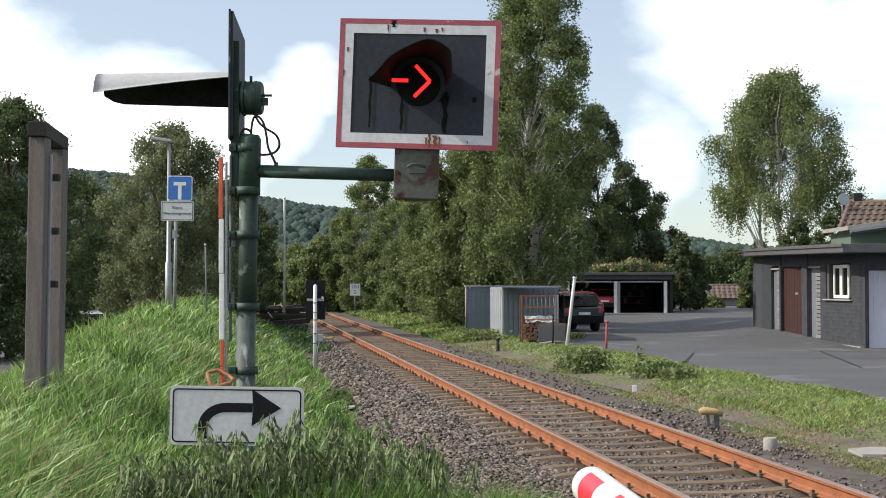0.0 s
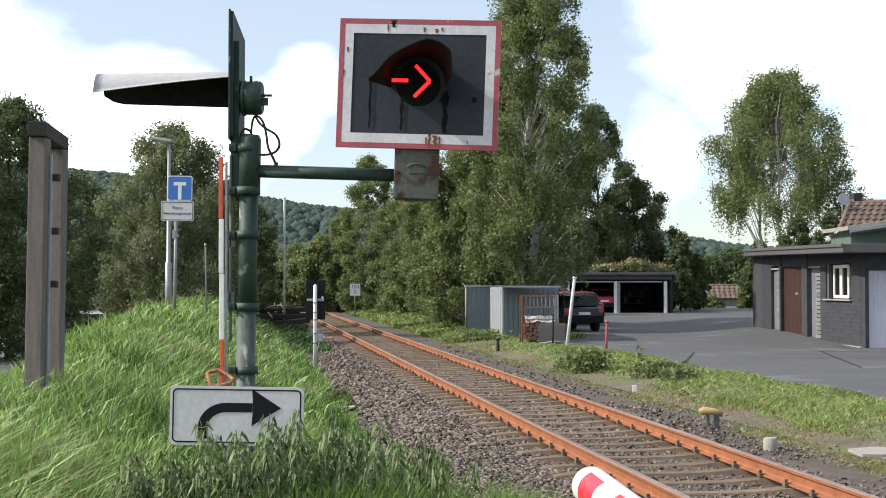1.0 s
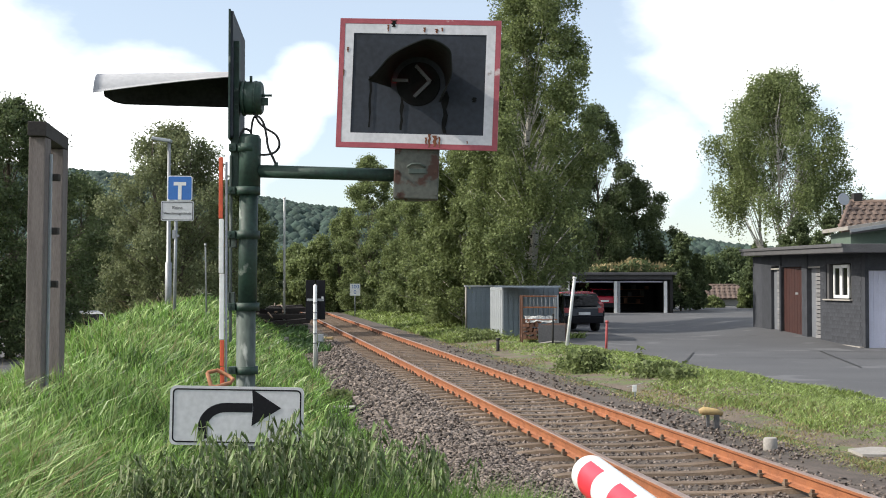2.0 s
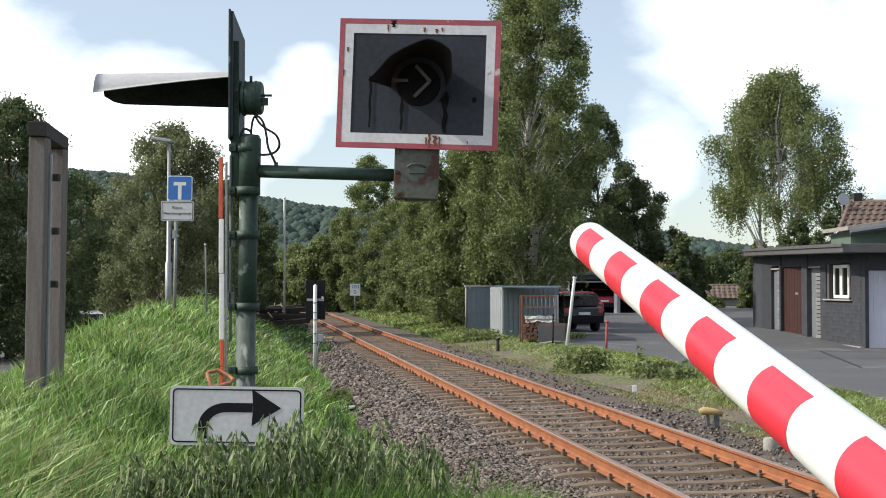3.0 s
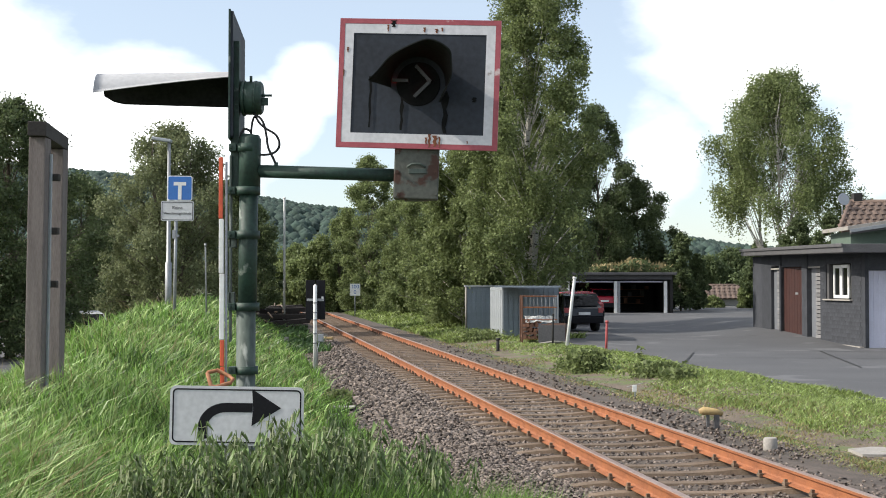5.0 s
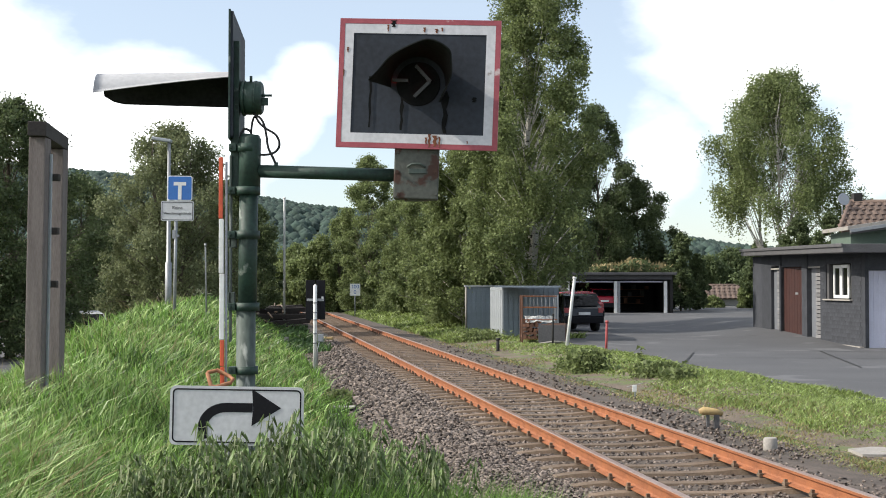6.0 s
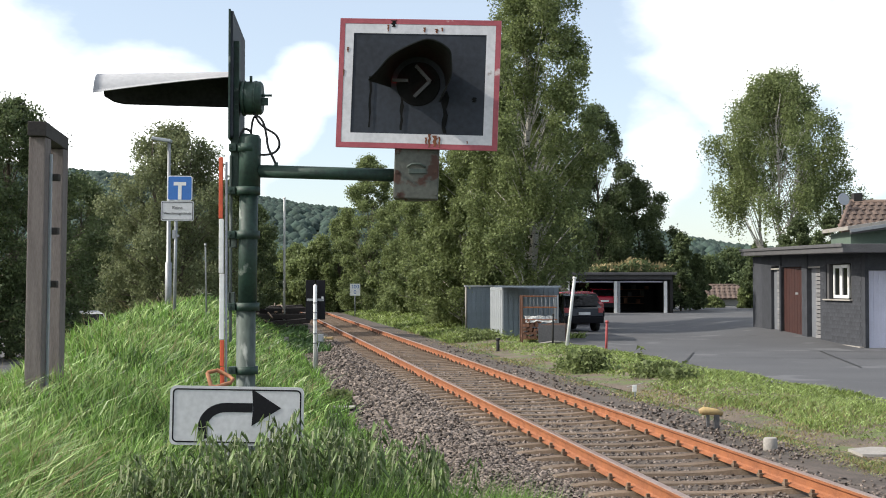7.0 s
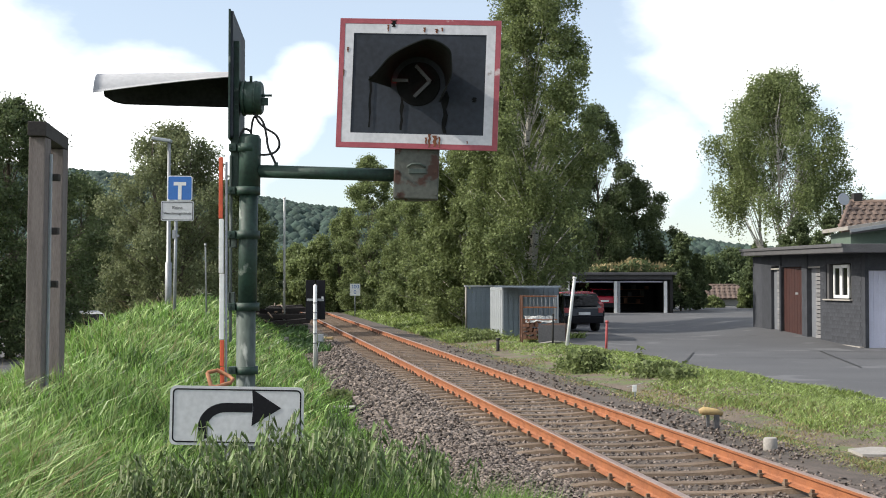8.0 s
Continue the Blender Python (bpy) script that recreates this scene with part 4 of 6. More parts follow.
def build_sheds():
    # front shed
    c = Vector((2.141, 46.0))
    g = ground_z(*c) - 0.02
    ob = thing("metal_shed", pose(c.x, c.y, g), "blue grey sheet metal shed beside the yard", "shed")
    top = 1.82 - g
    ribbed_wall(ob, (0, 0), (2.0, 0.25), 0, top, M["shed_blue"])
    # left wall: the sun on it is put into a paler sheet
    ribbed_wall(ob, (-0.33, 3.0), (0, 0), 0, top - 0.02, M["pale_and_lit"], 0.5)
    ribbed_wall(ob, (2.0, 0.25), (1.67, 3.2), 0, top, M["shed_blue"])
    ribbed_wall(ob, (1.67, 3.2), (-0.33, 3.0), 0, top, M["shed_blue"])
    bm = B()
    outline_plate(bm, [(-0.1, -0.08), (2.08, 0.17), (1.74, 3.3), (-0.42, 3.08)], 0.06, pose(0, 0, top + 0.06, -90, 0, 0) @ Matrix.Diagonal((1, 1, -1, 1)))
    part("roof", bm, M["shed_blue"], ob)
    bm = B()
    box(bm, (-0.23, 0.2, top - 0.05), (0.42, 0.06, 0.10), 0.01)
    part("ledge", bm, M["white"], ob, "white roof ledge")
    # rear shed
    c = Vector((0.9592, 52.0))
    g2 = ground_z(*c) - 0.02
    ob = thing("metal_shed", pose(c.x, c.y, g2), "low blue grey metal shed under the trees", "shed")
    top = 1.837 - g2
    ribbed_wall(ob, (0, 0), (1.9, 0.1), 0, top, M["shed_blue"])
    # paler sheet again carries sunlight on the side facing left
    ribbed_wall(ob, (0.05, 2.2), (0, 0), 0, top, M["pale_and_lit"])
    ribbed_wall(ob, (1.9, 0.1), (1.9, 2.2), 0, top, M["shed_blue"])
    bm = B()
    box(bm, (0.95, 1.1, top + 0.03), (2.05, 2.4, 0.06), 0.01)
    part("roof", bm, M["pale_and_lit"], ob)
    bm = B()
    tube(bm, [(-0.03, -0.04, 0), (-0.03, -0.04, top)], 0.04, 8)
    part("downpipe", bm, M["concrete"], ob)


build_sheds()


def build_stack():
    d = 42.0
    x0 = 2.582
    g = ground_z(x0 + 0.7, d)
    ob = thing("wire_crate", pose(x0, d, g), "rusty wire crate with firewood under a white tarpaulin", "crate")
    W, D = 1.16, 0.9
    zt, zm = 1.565 - g, 0.7717 - g
    for x, y in ((0, 0), (W, 0), (0, D), (W, D)):
        bm = B()
        box(bm, (x, y, zt / 2), (0.05, 0.05, zt), 0.006)
        part("post", bm, M["logs"] if x == 0 else M["zinc"], ob)
    for z in (zt - 0.03, (zt + zm) / 2, zm, 0.12):
        for y in (0, D):
            bm = B()
            box(bm, (W / 2, y, z), (W, 0.025, 0.03), 0.004)
            part("rail", bm, M["rail_rust"], ob)
    for i in range(1, 9):
        bm = B()
        tube(bm, [(W * i / 9, 0, zm), (W * i / 9, 0, zt)], 0.006, 5)
        part("wire", bm, M["zinc"], ob)
    r = random.Random(4)
    cloth = B()
    nx = 16
    grid = [[cloth.verts.new((0.1 + 0.95 * i / nx, -0.06 + 0.9 * j / 5, zm + 0.09 + r.uniform(-0.035, 0.035) - (0.16 if j == 0 else 0))) for i in range(nx + 1)] for j in range(6)]
    for j in range(5):
        for i in range(nx):
            cloth.faces.new((grid[j][i], grid[j][i + 1], grid[j + 1][i + 1], grid[j + 1][i]))
    bmesh.ops.solidify(cloth, geom=cloth.faces[:], thickness=0.008)
    part("tarpaulin", cloth, M["white"], ob, "crumpled white tarpaulin")
    zrow = 0.12
    while zrow < zm - 0.1:
        xx = 0.07
        while xx < 0.62:
            rr = r.uniform(0.045, 0.075)
            bm = B()
            tube(bm, [(xx, -0.02 + r.uniform(-0.03, 0.03), zrow + rr), (xx, 0.8, zrow + rr)], rr, 7)
            part("log", bm, M["logs"], ob)
            xx += rr * 2.05
        zrow += 0.125
    board = thing("board_stack", pose(3.481, 41.5, ground_z(x0 + 1.2, 41.5)), "dark boards leaning against the crate", "boards")
    for i in range(4):
        bm = B()
        box(bm, (0.02 + 0.06 * i, 0.02 + 0.05 * i, 0.30), (0.86 - 0.08 * i, 0.03, 0.58 + 0.04 * i), 0.004, Euler((radians(-7), 0, 0)).to_matrix())
        part("board", bm, M["fascia"] if i % 2 == 0 else M["logs"], board)
    bm = B()
    tube(bm, [(-0.4, -0.15, 0.0), (0.1, -0.16, 0.07), (0.62, -0.05, 0.03)], 0.03, 6)
    part("branch", bm, M["concrete"], board)
    build_thin_pole(3.493, 41.0, 0.9777, 0.035, "dark stake beside the boards", "stake", "dark", 1.0)


build_stack()


def build_garages():
    d = 78.0
    k = 0.034255
    x0, x1 = (1002 - 784) * k, (1188 - 784) * k
    g = ground_z((x0 + x1) / 2, d)
    ob = thing("double_garage", pose(0, d, g), "open double garage with white pillars and planted roof", "garage")
    lint, top = 1.86 + (507 - 498) * k - g, 1.86 + (507 - 487) * k - g
    # wall colour is near black to paint the shade inside
    for x in (x0, x1):
        part("side_wall", box(B(), (x, 3.0, top / 2), (0.2, 6.0, top), 0.01), M["dark"], ob)
    part("back_wall", box(B(), ((x0 + x1) / 2, 6.1, top / 2), (x1 - x0, 0.2, top), 0.01), M["dark"], ob)
    part("middle_wall", box(B(), ((1092 - 784) * k, 3.0, top / 2), (0.16, 5.6, top), 0.01), M["dark"], ob)
    bm = B()
    box(bm, ((x0 + x1) / 2, 2.9, top + 0.08), (x1 - x0 + 0.5, 6.8, 0.16), 0.02)
    part("roof", bm, M["fascia"], ob)
    bm = B()
    box(bm, ((x0 + x1) / 2, -0.12, (lint + top) / 2 + 0.06), (x1 - x0, 0.16, top - lint - 0.08), 0.01)
    part("fascia", bm, M["fascia"], ob)
    for px, w in ((1005, 0.16), (1089, 0.2), (1095, 0.12), (1177, 0.2)):
        bm = B()
        box(bm, ((px - 784) * k, -0.1, lint / 2), (w, 0.14, lint), 0.015)
        part("pillar", bm, M["white"] if px != 1095 else M["zinc"], ob, "white pillar")
    for a, b in ((1012, 1086), (1098, 1173)):
        bm = B()
        box(bm, ((a + b - 1568) / 2 * k, 0.3, lint - 0.03), ((b - a) * k, 0.5, 0.09), 0.01)
        part("raised_door", bm, M["lilac"], ob, "raised up-and-over door")
    for i in range(3):
        bm = B()
        box(bm, ((1130 - 784) * k, 5.6, 0.5 + 0.45 * i), (2.3, 0.5, 0.04), 0.005)
        part("shelf", bm, M["logs"], ob)
    r = random.Random(8)
    for i in range(9):
        bm = B()
        s = r.uniform(0.2, 0.4)
        box(bm, ((1105 + 8 * i - 784) * k, 5.5, 0.52 + 0.45 * (i % 3) + s / 2), (0.25, 0.3, s), 0.01)
        part("box", bm, M[r.choice(["fascia", "logs", "concrete", "box_rust"])], ob)
    bm = B()
    box(bm, ((1052 - 784) * k, 5.9, 1.75), (0.65, 0.06, 0.4), 0.005)
    part("notice_board", bm, M["logs"], ob)


build_garages()


def build_car(place, paint_name, label):
    """A small hatchback; it stands lengthways along its own y, its tail at -y."""
    ob = thing("car", place, label, "car")
    side = [(-1.85, 0.35), (-1.92, 0.62), (-1.86, 0.92), (-1.72, 1.02), (-1.35, 1.42), (-0.6, 1.5), (0.15, 1.44), (0.85, 1.0), (1.7, 0.82), (1.92, 0.6), (1.9, 0.32)]
    def half(y, z):
        return 0.84 if z < 0.95 else 0.84 - (z - 0.95) * 0.42
    bm = B()
    rows = []
    for s in (-1, -0.96, 0.96, 1):
        inset = 0.05 if abs(s) == 1 else 0.0
        rows.append([bm.verts.new((s * half(y, z), y * (1 - inset * 0.4), z - inset * (0.5 if z > 0.6 else -0.5))) for y, z in side])
    n = len(side)
    for a, b in zip(rows, rows[1:]):
        for i in range(n):
            bm.faces.new((a[i], b[i], b[(i + 1) % n], a[(i + 1) % n]))
    bm.faces.new(rows[0][::-1])
    bm.faces.new(rows[-1])
    bmesh.ops.recalc_face_normals(bm, faces=bm.faces[:])
    part("body", bm, M[paint_name], ob, smooth=False)
    def pane(pts):
        b2 = B()
        vs = [b2.verts.new(p) for p in pts]
        b2.faces.new(vs)
        bmesh.ops.solidify(b2, geom=b2.faces[:], thickness=0.012)
        part("window", b2, M["car_glass"], ob, "dark car window")
    pane([(-0.68, -1.78, 1.03), (0.68, -1.78, 1.03), (0.60, -1.42, 1.40), (-0.60, -1.42, 1.40)])
    pane([(-0.66, 0.86, 1.03), (0.66, 0.86, 1.03), (0.60, 0.24, 1.42), (-0.60, 0.24, 1.42)])
    for s in (-1, 1):
        pane([(s * 0.835, -1.35, 1.02), (s * 0.835, 0.6, 1.02), (s * 0.665, 0.1, 1.4), (s * 0.665, -1.15, 1.4)])
        b2 = B()
        box(b2, (s * 0.72, -1.86, 0.84), (0.2, 0.1, 0.2), 0.02)
        part("tail_light", b2, M["red_stake"], ob)
        b2 = B()
        box(b2, (s * 0.66, 1.83, 0.66), (0.3, 0.12, 0.14), 0.03)
        part("headlight", b2, M["zinc"], ob)
        b2 = B()
        box(b2, (s * 0.92, 0.55, 1.03), (0.14, 0.08, 0.11), 0.02)
        part("mirror", b2, M[paint_name], ob)
        for y in (-1.2, 1.22):
            b2 = B()
            tube(b2, [(s * 0.66, y, 0.30), (s * 0.86, y, 0.30)], 0.30, 20)
            wheel = part("wheel", b2, M["rubber"], ob)
            b2 = B()
            tube(b2, [(s * 0.84, y, 0.30), (s * 0.872, y, 0.30)], 0.19, 14)
            part("rim", b2, M["zinc"], wheel)
    b2 = B()
    box(b2, (0, -1.90, 0.46), (1.66, 0.16, 0.26), 0.04)
    part("bumper", b2, M["black_film"], ob)
    b2 = B()
    box(b2, (0, -1.955, 0.72), (0.5, 0.02, 0.11), 0.004)
    part("number_plate", b2, M["white"], ob, "blank pale number plate")
    return ob


cx, cy = 5.08, 53.0
build_car(pose(cx, cy, ground_z(cx, cy) + 0.012, 0, 0, 16), "car_black", "black hatchback parked beside the metal sheds")
cx, cy = 6.1, 60.5
build_car(pose(cx, cy, ground_z(cx, cy) + 0.012, 0, 0, 14), "car_red", "dark red hatchback parked by the metal sheds")
cx, cy = 9.65, 79.9
build_car(pose(cx, cy, ground_z(cx, 78) + 0.012, 0, 0, 4), "car_red", "red car parked inside the open garage")
cx, cy = -12.75, 45.0
build_car(pose(cx, cy, ground_z(cx, cy) + 0.02, 0, 0, 25), "car_white", "white car on the road behind the grass bank")


# ---------------------------------------------------------------- house at the yard
def build_house():
    N, FAR = Vector((12.37, 38.0)), Vector((11.95, 49.4))
    g = ground_z(*N) - 0.05
    ang = math.degrees(math.atan2((FAR - N).y, (FAR - N).x))
    ob = thing("outbuilding", pose(N.x, N.y, g, 0, 0, ang), "dark slate clad flat-roofed outbuilding at the yard", "house")
    # own x runs along the front, own y points out of it
    H = 3.0
    front = 0.0
    def wall(a, b, z0, z1, y=0.0, t=0.24, m="slate", name="wall"):
        bm = B()
        box(bm, ((a + b) / 2, y - t / 2, (z0 + z1) / 2), (b - a, t, z1 - z0), 0.004)
        return part(name, bm, M[m], ob)
    wall(0.0, 0.85, 0, H)
    wall(0.85, 3.2, 0, 1.46)
    wall(0.85, 3.2, 2.58, H)
    wall(3.2, 3.75, 0, H)
    wall(3.75, 4.95, 2.5, H)
    wall(4.95, 5.5, 0, H, 0.05)
    wall(5.5, 7.9, 2.55, H)
    wall(7.9, 8.05, 0, H, 0.05)
    wall(8.05, 9.2, 2.6, H)
    wall(9.2, 10.4, 0, H)
    wall(10.4, 11.45, 0, H)
    # shingle courses on the window bay
    r = random.Random(3)
    bm = B()
    box(bm, (0, 0, 0), (0.245, 0.006, 0.118))
    me = bpy.data.meshes.new("shingle")
    bm.to_mesh(me)
    bm.free()
    me.materials.append(M["slate"])
    z, row = 0.14, 0
    while z < 2.9:
        x = 0.13 + (0.125 if row % 2 else 0)
        while x < 3.62:
            if not (0.68 < x < 3.36 and 1.38 < z < 2.66):
                s = new("shingle", me)
                s.parent, s.matrix_basis = ob, pose(x, 0.004 + r.uniform(0, 0.002), z, r.uniform(0.8, 1.4), 0, 0)
            x += 0.25
        z, row = z + 0.122, row + 1
    # window with two casements in a recess
    win = part("window", box(B(), (2.02, -0.2, 2.02), (2.35, 0.03, 1.13)), M["dark"], ob)
    for x0, x1, m in ((0.85, 1.0, "fascia"), (3.02, 3.2, "fascia")):
        part("jamb", box(B(), ((x0 + x1) / 2, -0.1, 2.02), (x1 - x0, 0.12, 1.12), 0.005), M[m], ob)
    for xc in (1.72, 2.42):
        bm = B()
        for dx in (-0.29, 0.29):
            box(bm, (xc + dx, -0.12, 2.02), (0.10, 0.06, 1.0), 0.006)
        for dz in (-0.5, 0.5):
            box(bm, (xc, -0.12, 2.02 + dz * 0.94), (0.66, 0.06, 0.10), 0.006)
        fr = part("casement", bm, M["white"], ob, "white casement frame")
        part("pane", box(B(), (xc, -0.125, 2.02), (0.5, 0.012, 0.88)), M["car_glass"], fr)
    part("sill", box(B(), (2.02, 0.03, 1.45), (2.45, 0.14, 0.045), 0.008), M["concrete"], ob, "pale window sill")
    # two vent bays, smooth panel and grey bricks
    for a, b in ((3.75, 4.95), (8.05, 9.2)):
        mid = a + (b - a) * 0.55
        part("bay_panel", box(B(), ((mid + b) / 2, -0.14, 1.3), (b - mid, 0.05, 2.5), 0.005), M["bay"], ob, "blue grey bay panel")
        part("bay_back", box(B(), ((a + mid) / 2, -0.18, 1.3), (mid - a, 0.05, 2.5)), M["dark"], ob)
        bm = B()
        box(bm, (0, 0, 0), ((mid - a) * 0.98, 0.1, 0.11), 0.006)
        me = bpy.data.meshes.new("brick")
        bm.to_mesh(me)
        bm.free()
        me.materials.append(M["brick_grey"])
        z = 0.1
        while z < 2.4:
            s = new("brick", me)
            s.parent, s.matrix_basis = ob, pose((a + mid) / 2, -0.12 + r.uniform(-0.01, 0.01), z)
            z += 0.135
        part("lintel", box(B(), ((a + b) / 2, -0.05, 2.5), (b - a, 0.12, 0.05), 0.005), M["concrete"], ob)
    # brown door in a deep recess, its brown darkened to hold the shade
    door = part("door", box(B(), (6.7, -0.12, 1.27), (2.4, 0.06, 2.54), 0.006), M["door_brown"], ob, "red brown wooden door, darkened for shade")
    for i in range(8):
        part("board", box(B(), (5.62 + 0.3 * i, -0.085, 1.27), (0.28, 0.02, 2.5), 0.004), M["door_brown"], door)
    part("door_plate", box(B(), (6.4, -0.07, 1.62), (0.3, 0.03, 0.08), 0.01), M["zinc"], door)
    for x in (5.46, 7.94):
        part("recess_side", box(B(), (x, -0.10, 1.27), (0.08, 0.2, 2.54)), M["fascia"], ob)
    part("kerb", box(B(), (1.8, 0.05, 0.02), (3.8, 0.12, 0.14), 0.01), M["concrete"], ob, "pale concrete kerb at the wall foot")
    # end wall towards the track with the sheet door
    for a, b, z0, z1, m in ((-0.0, -0.10, 0, H, "slate"), (-2.9, -6.0, 0, H, "slate"), (-0.10, -2.9, 2.34, H, "slate")):
        part("end_wall", box(B(), (-0.12 if m else 0, (a + b) / 2, (z0 + z1) / 2), (0.24, abs(b - a), z1 - z0), 0.004), M[m], ob)
    gate = part("sheet_door", box(B(), (-0.10, -1.5, 1.17), (0.03, 2.8, 2.34)), M["lilac"], ob, "pale lilac corrugated sheet door")
    for i in range(18):
        part("rib", box(B(), (-0.12, -0.18 - 0.155 * i, 1.17), (0.03, 0.075, 2.3), 0.008), M["lilac"], gate)
    part("door_frame", box(B(), (-0.15, -0.11, 1.17), (0.05, 0.06, 2.34), 0.006), M["fascia"], ob)
    part("flood_lamp", box(B(), (-0.45, -0.55, 2.98), (0.12, 0.5, 0.14), 0.02), M["white"], ob, "small white flood lamp")
    part("back_wall", box(B(), (5.7, -6.0, H / 2), (11.9, 0.24, H), 0.004), M["slate"], ob)
    part("far_wall", box(B(), (11.5, -3.0, H / 2), (0.24, 6.0, H), 0.004), M["slate"], ob)
    roof = part("roof", box(B(), (5.2, -2.6, 0), (13.4, 7.2, 0.25), 0.02), M["fascia"], ob, "dark flat roof with a deep fascia")
    roof.matrix_basis = pose(0, 0, H - 0.02, 0, -0.9, -3.0)
    part("roof_edge", box(B(), (5.2, 1.03, 0.09), (13.5, 0.04, 0.10), 0.008), M["fascia"], ob).matrix_basis = pose(0, 0, H - 0.02, 0, -0.9, -3.0)
    # taller building behind
    ob2 = thing("annex_building", pose(13.6, 43, 0.0), "grey green annex with a pale sheet roof", "house")
    part("wall", outline_plate(B(), [(0.1, 0), (6.3, 0), (6.3, 4.62), (0.1, 3.70)], 2.2, pose(0, 0.2, 0)), M["render_green"], ob2)
    bm = B()
    box(bm, (3.75, 1.0, 0), (7.7, 2.9, 0.13), 0.01)
    rf = part("roof", bm, M["concrete"], ob2, "pale sheet roof edge")
    rf.matrix_basis = pose(-0.1, 0, 3.80, 0, -8.5, 0)
    bm = B()
    box(bm, (3.75, -0.48, -0.10), (7.6, 0.06, 0.12), 0.01)
    part("gutter", bm, M["zinc"], ob2).matrix_basis = pose(-0.1, 0, 3.80, 0, -8.5, 0)
    part("fascia", box(B(), (3.75, -0.42, -0.14), (7.6, 0.05, 0.16), 0.01), M["fascia"], ob2).matrix_basis = pose(-0.1, 0, 3.80, 0, -8.5, 0)


build_house()


def build_tiled_house(place, label, width, slope_len, tilt, eaves, hip, tile=0.34, body="concrete"):
    """A house end with a tiled slope that faces the eye."""
    ob = thing("tiled_house", place, label, "house")
    part("wall", box(B(), (width / 2 + hip * 0.7, 1.0, eaves / 2), (width - 0.4 - hip * 1.4, 1.6, eaves), 0.01), M[body], ob)
    rise = slope_len * math.sin(radians(tilt))
    run = slope_len * math.cos(radians(tilt))
    bm = B()
    outline_plate(bm, [(0, 0), (width, 0), (width, slope_len), (hip, slope_len)], 0.05)
    rf = part("roof", bm, M["tile"], ob)
    rf.matrix_basis = pose(0, 0, eaves, tilt - 90, 0, 0)
    bm = B()
    outline_plate(bm, [(hip + 0.1, 0), (width, 0), (width, slope_len), (hip + 0.1, slope_len)], 0.05)
    part("roof_back", bm, M["tile"], ob).matrix_basis = pose(0, 2 * run, eaves, 90 - tilt, 0, 0)
    bm = B()
    seg = [(-0.5 * tile, 0), (-0.28 * tile, 0.05), (0.05 * tile, 0.055), (0.25 * tile, 0.01), (0.5 * tile, 0.0)]
    a = [bm.verts.new((x, -z - 0.03, 0)) for x, z in seg]
    b = [bm.verts.new((x, -z, tile * 1.2)) for x, z in seg]
    for i in range(4):
        bm.faces.new((a[i], a[i + 1], b[i + 1], b[i]))
    bm.faces.new(a[::-1] + [])
    me = bpy.data.meshes.new("roof_tile")
    bm.to_mesh(me)
    bm.free()
    me.materials.append(M["tile"])
    z = 0.0
    count = 0
    while z < slope_len - 0.1 and count < 300:
        x = hip * z / slope_len + tile * 0.5
        while x < width and count < 300:
            s = new("roof_tile", me)
            s.parent, s.matrix_basis = rf, pose(x, -0.004, z)
            x += tile
            count += 1
        z += tile * 1.15
    ridge = B()
    tube(ridge, [(hip, run, eaves + rise), (width, run, eaves + rise)], 0.12, 8)
    tube(ridge, [(0, 0, eaves), (hip, run, eaves + rise)], 0.11, 8)
    part("ridge", ridge, M["tile"], ob)
    return ob, run, eaves + rise


h, run, top = build_tiled_house(pose(18.5, 60, 0.3), "house with a brown tiled roof behind the yard", 9.0, 2.3, 38, 4.2, 1.1)
part("chimney", box(B(), (1.45, run + 0.1, top + 0.05), (0.42, 0.42, 0.75), 0.02), M["dark"], h, "dark chimney")
bm = B()
tube(bm, [(0.55, run - 0.5, top - 0.8), (0.55, run - 0.5, top + 0.1)], 0.03, 8)
tube(bm, [(0.55, run - 0.55, top + 0.05), (0.56, run - 0.66, top + 0.08), (0.57, run - 0.7, top + 0.09)], [0.08, 0.28, 0.30], 18)
part("dish", bm, M["pale_and_lit"], h, "pale satellite dish")
build_tiled_house(pose(20.7, 105, 0.0), "low house with a pale tiled roof behind gardens", 6.5, 2.0, 33, 0.85, 0.2, 0.42, "brick_grey")


def build_seams():
    """Tar seams between the yard's asphalt lanes."""
    for (x0, y0), (x1, y1) in (((5.4, 29.2), (6.9, 35.5)), ((6.6, 33.0), (13.2, 32.2)), ((8.2, 36.5), (12.0, 36.0)), ((9.4, 29.0), (10.6, 36.2)), ((3.9, 44.0), (11.0, 45.0))):
        n = 8
        bm = B()
        d = Vector((y0 - y1, x1 - x0)).normalized() * 0.025
        rows = []
        for i in range(n + 1):
            x, y = x0 + (x1 - x0) * i / n, y0 + (y1 - y0) * i / n
            rows.append([bm.verts.new((x + s * d.x, y + s * d.y, ground_z(x, y) + 0.024)) for s in (-1, 1)])
        for a, b in zip(rows, rows[1:]):
            bm.faces.new((a[0], b[0], b[1], a[1]))
        tagged(part("yard_seam", bm, M["rubber"]), "dark tar seam in the asphalt yard", "seam", kind="structure")


build_seams()



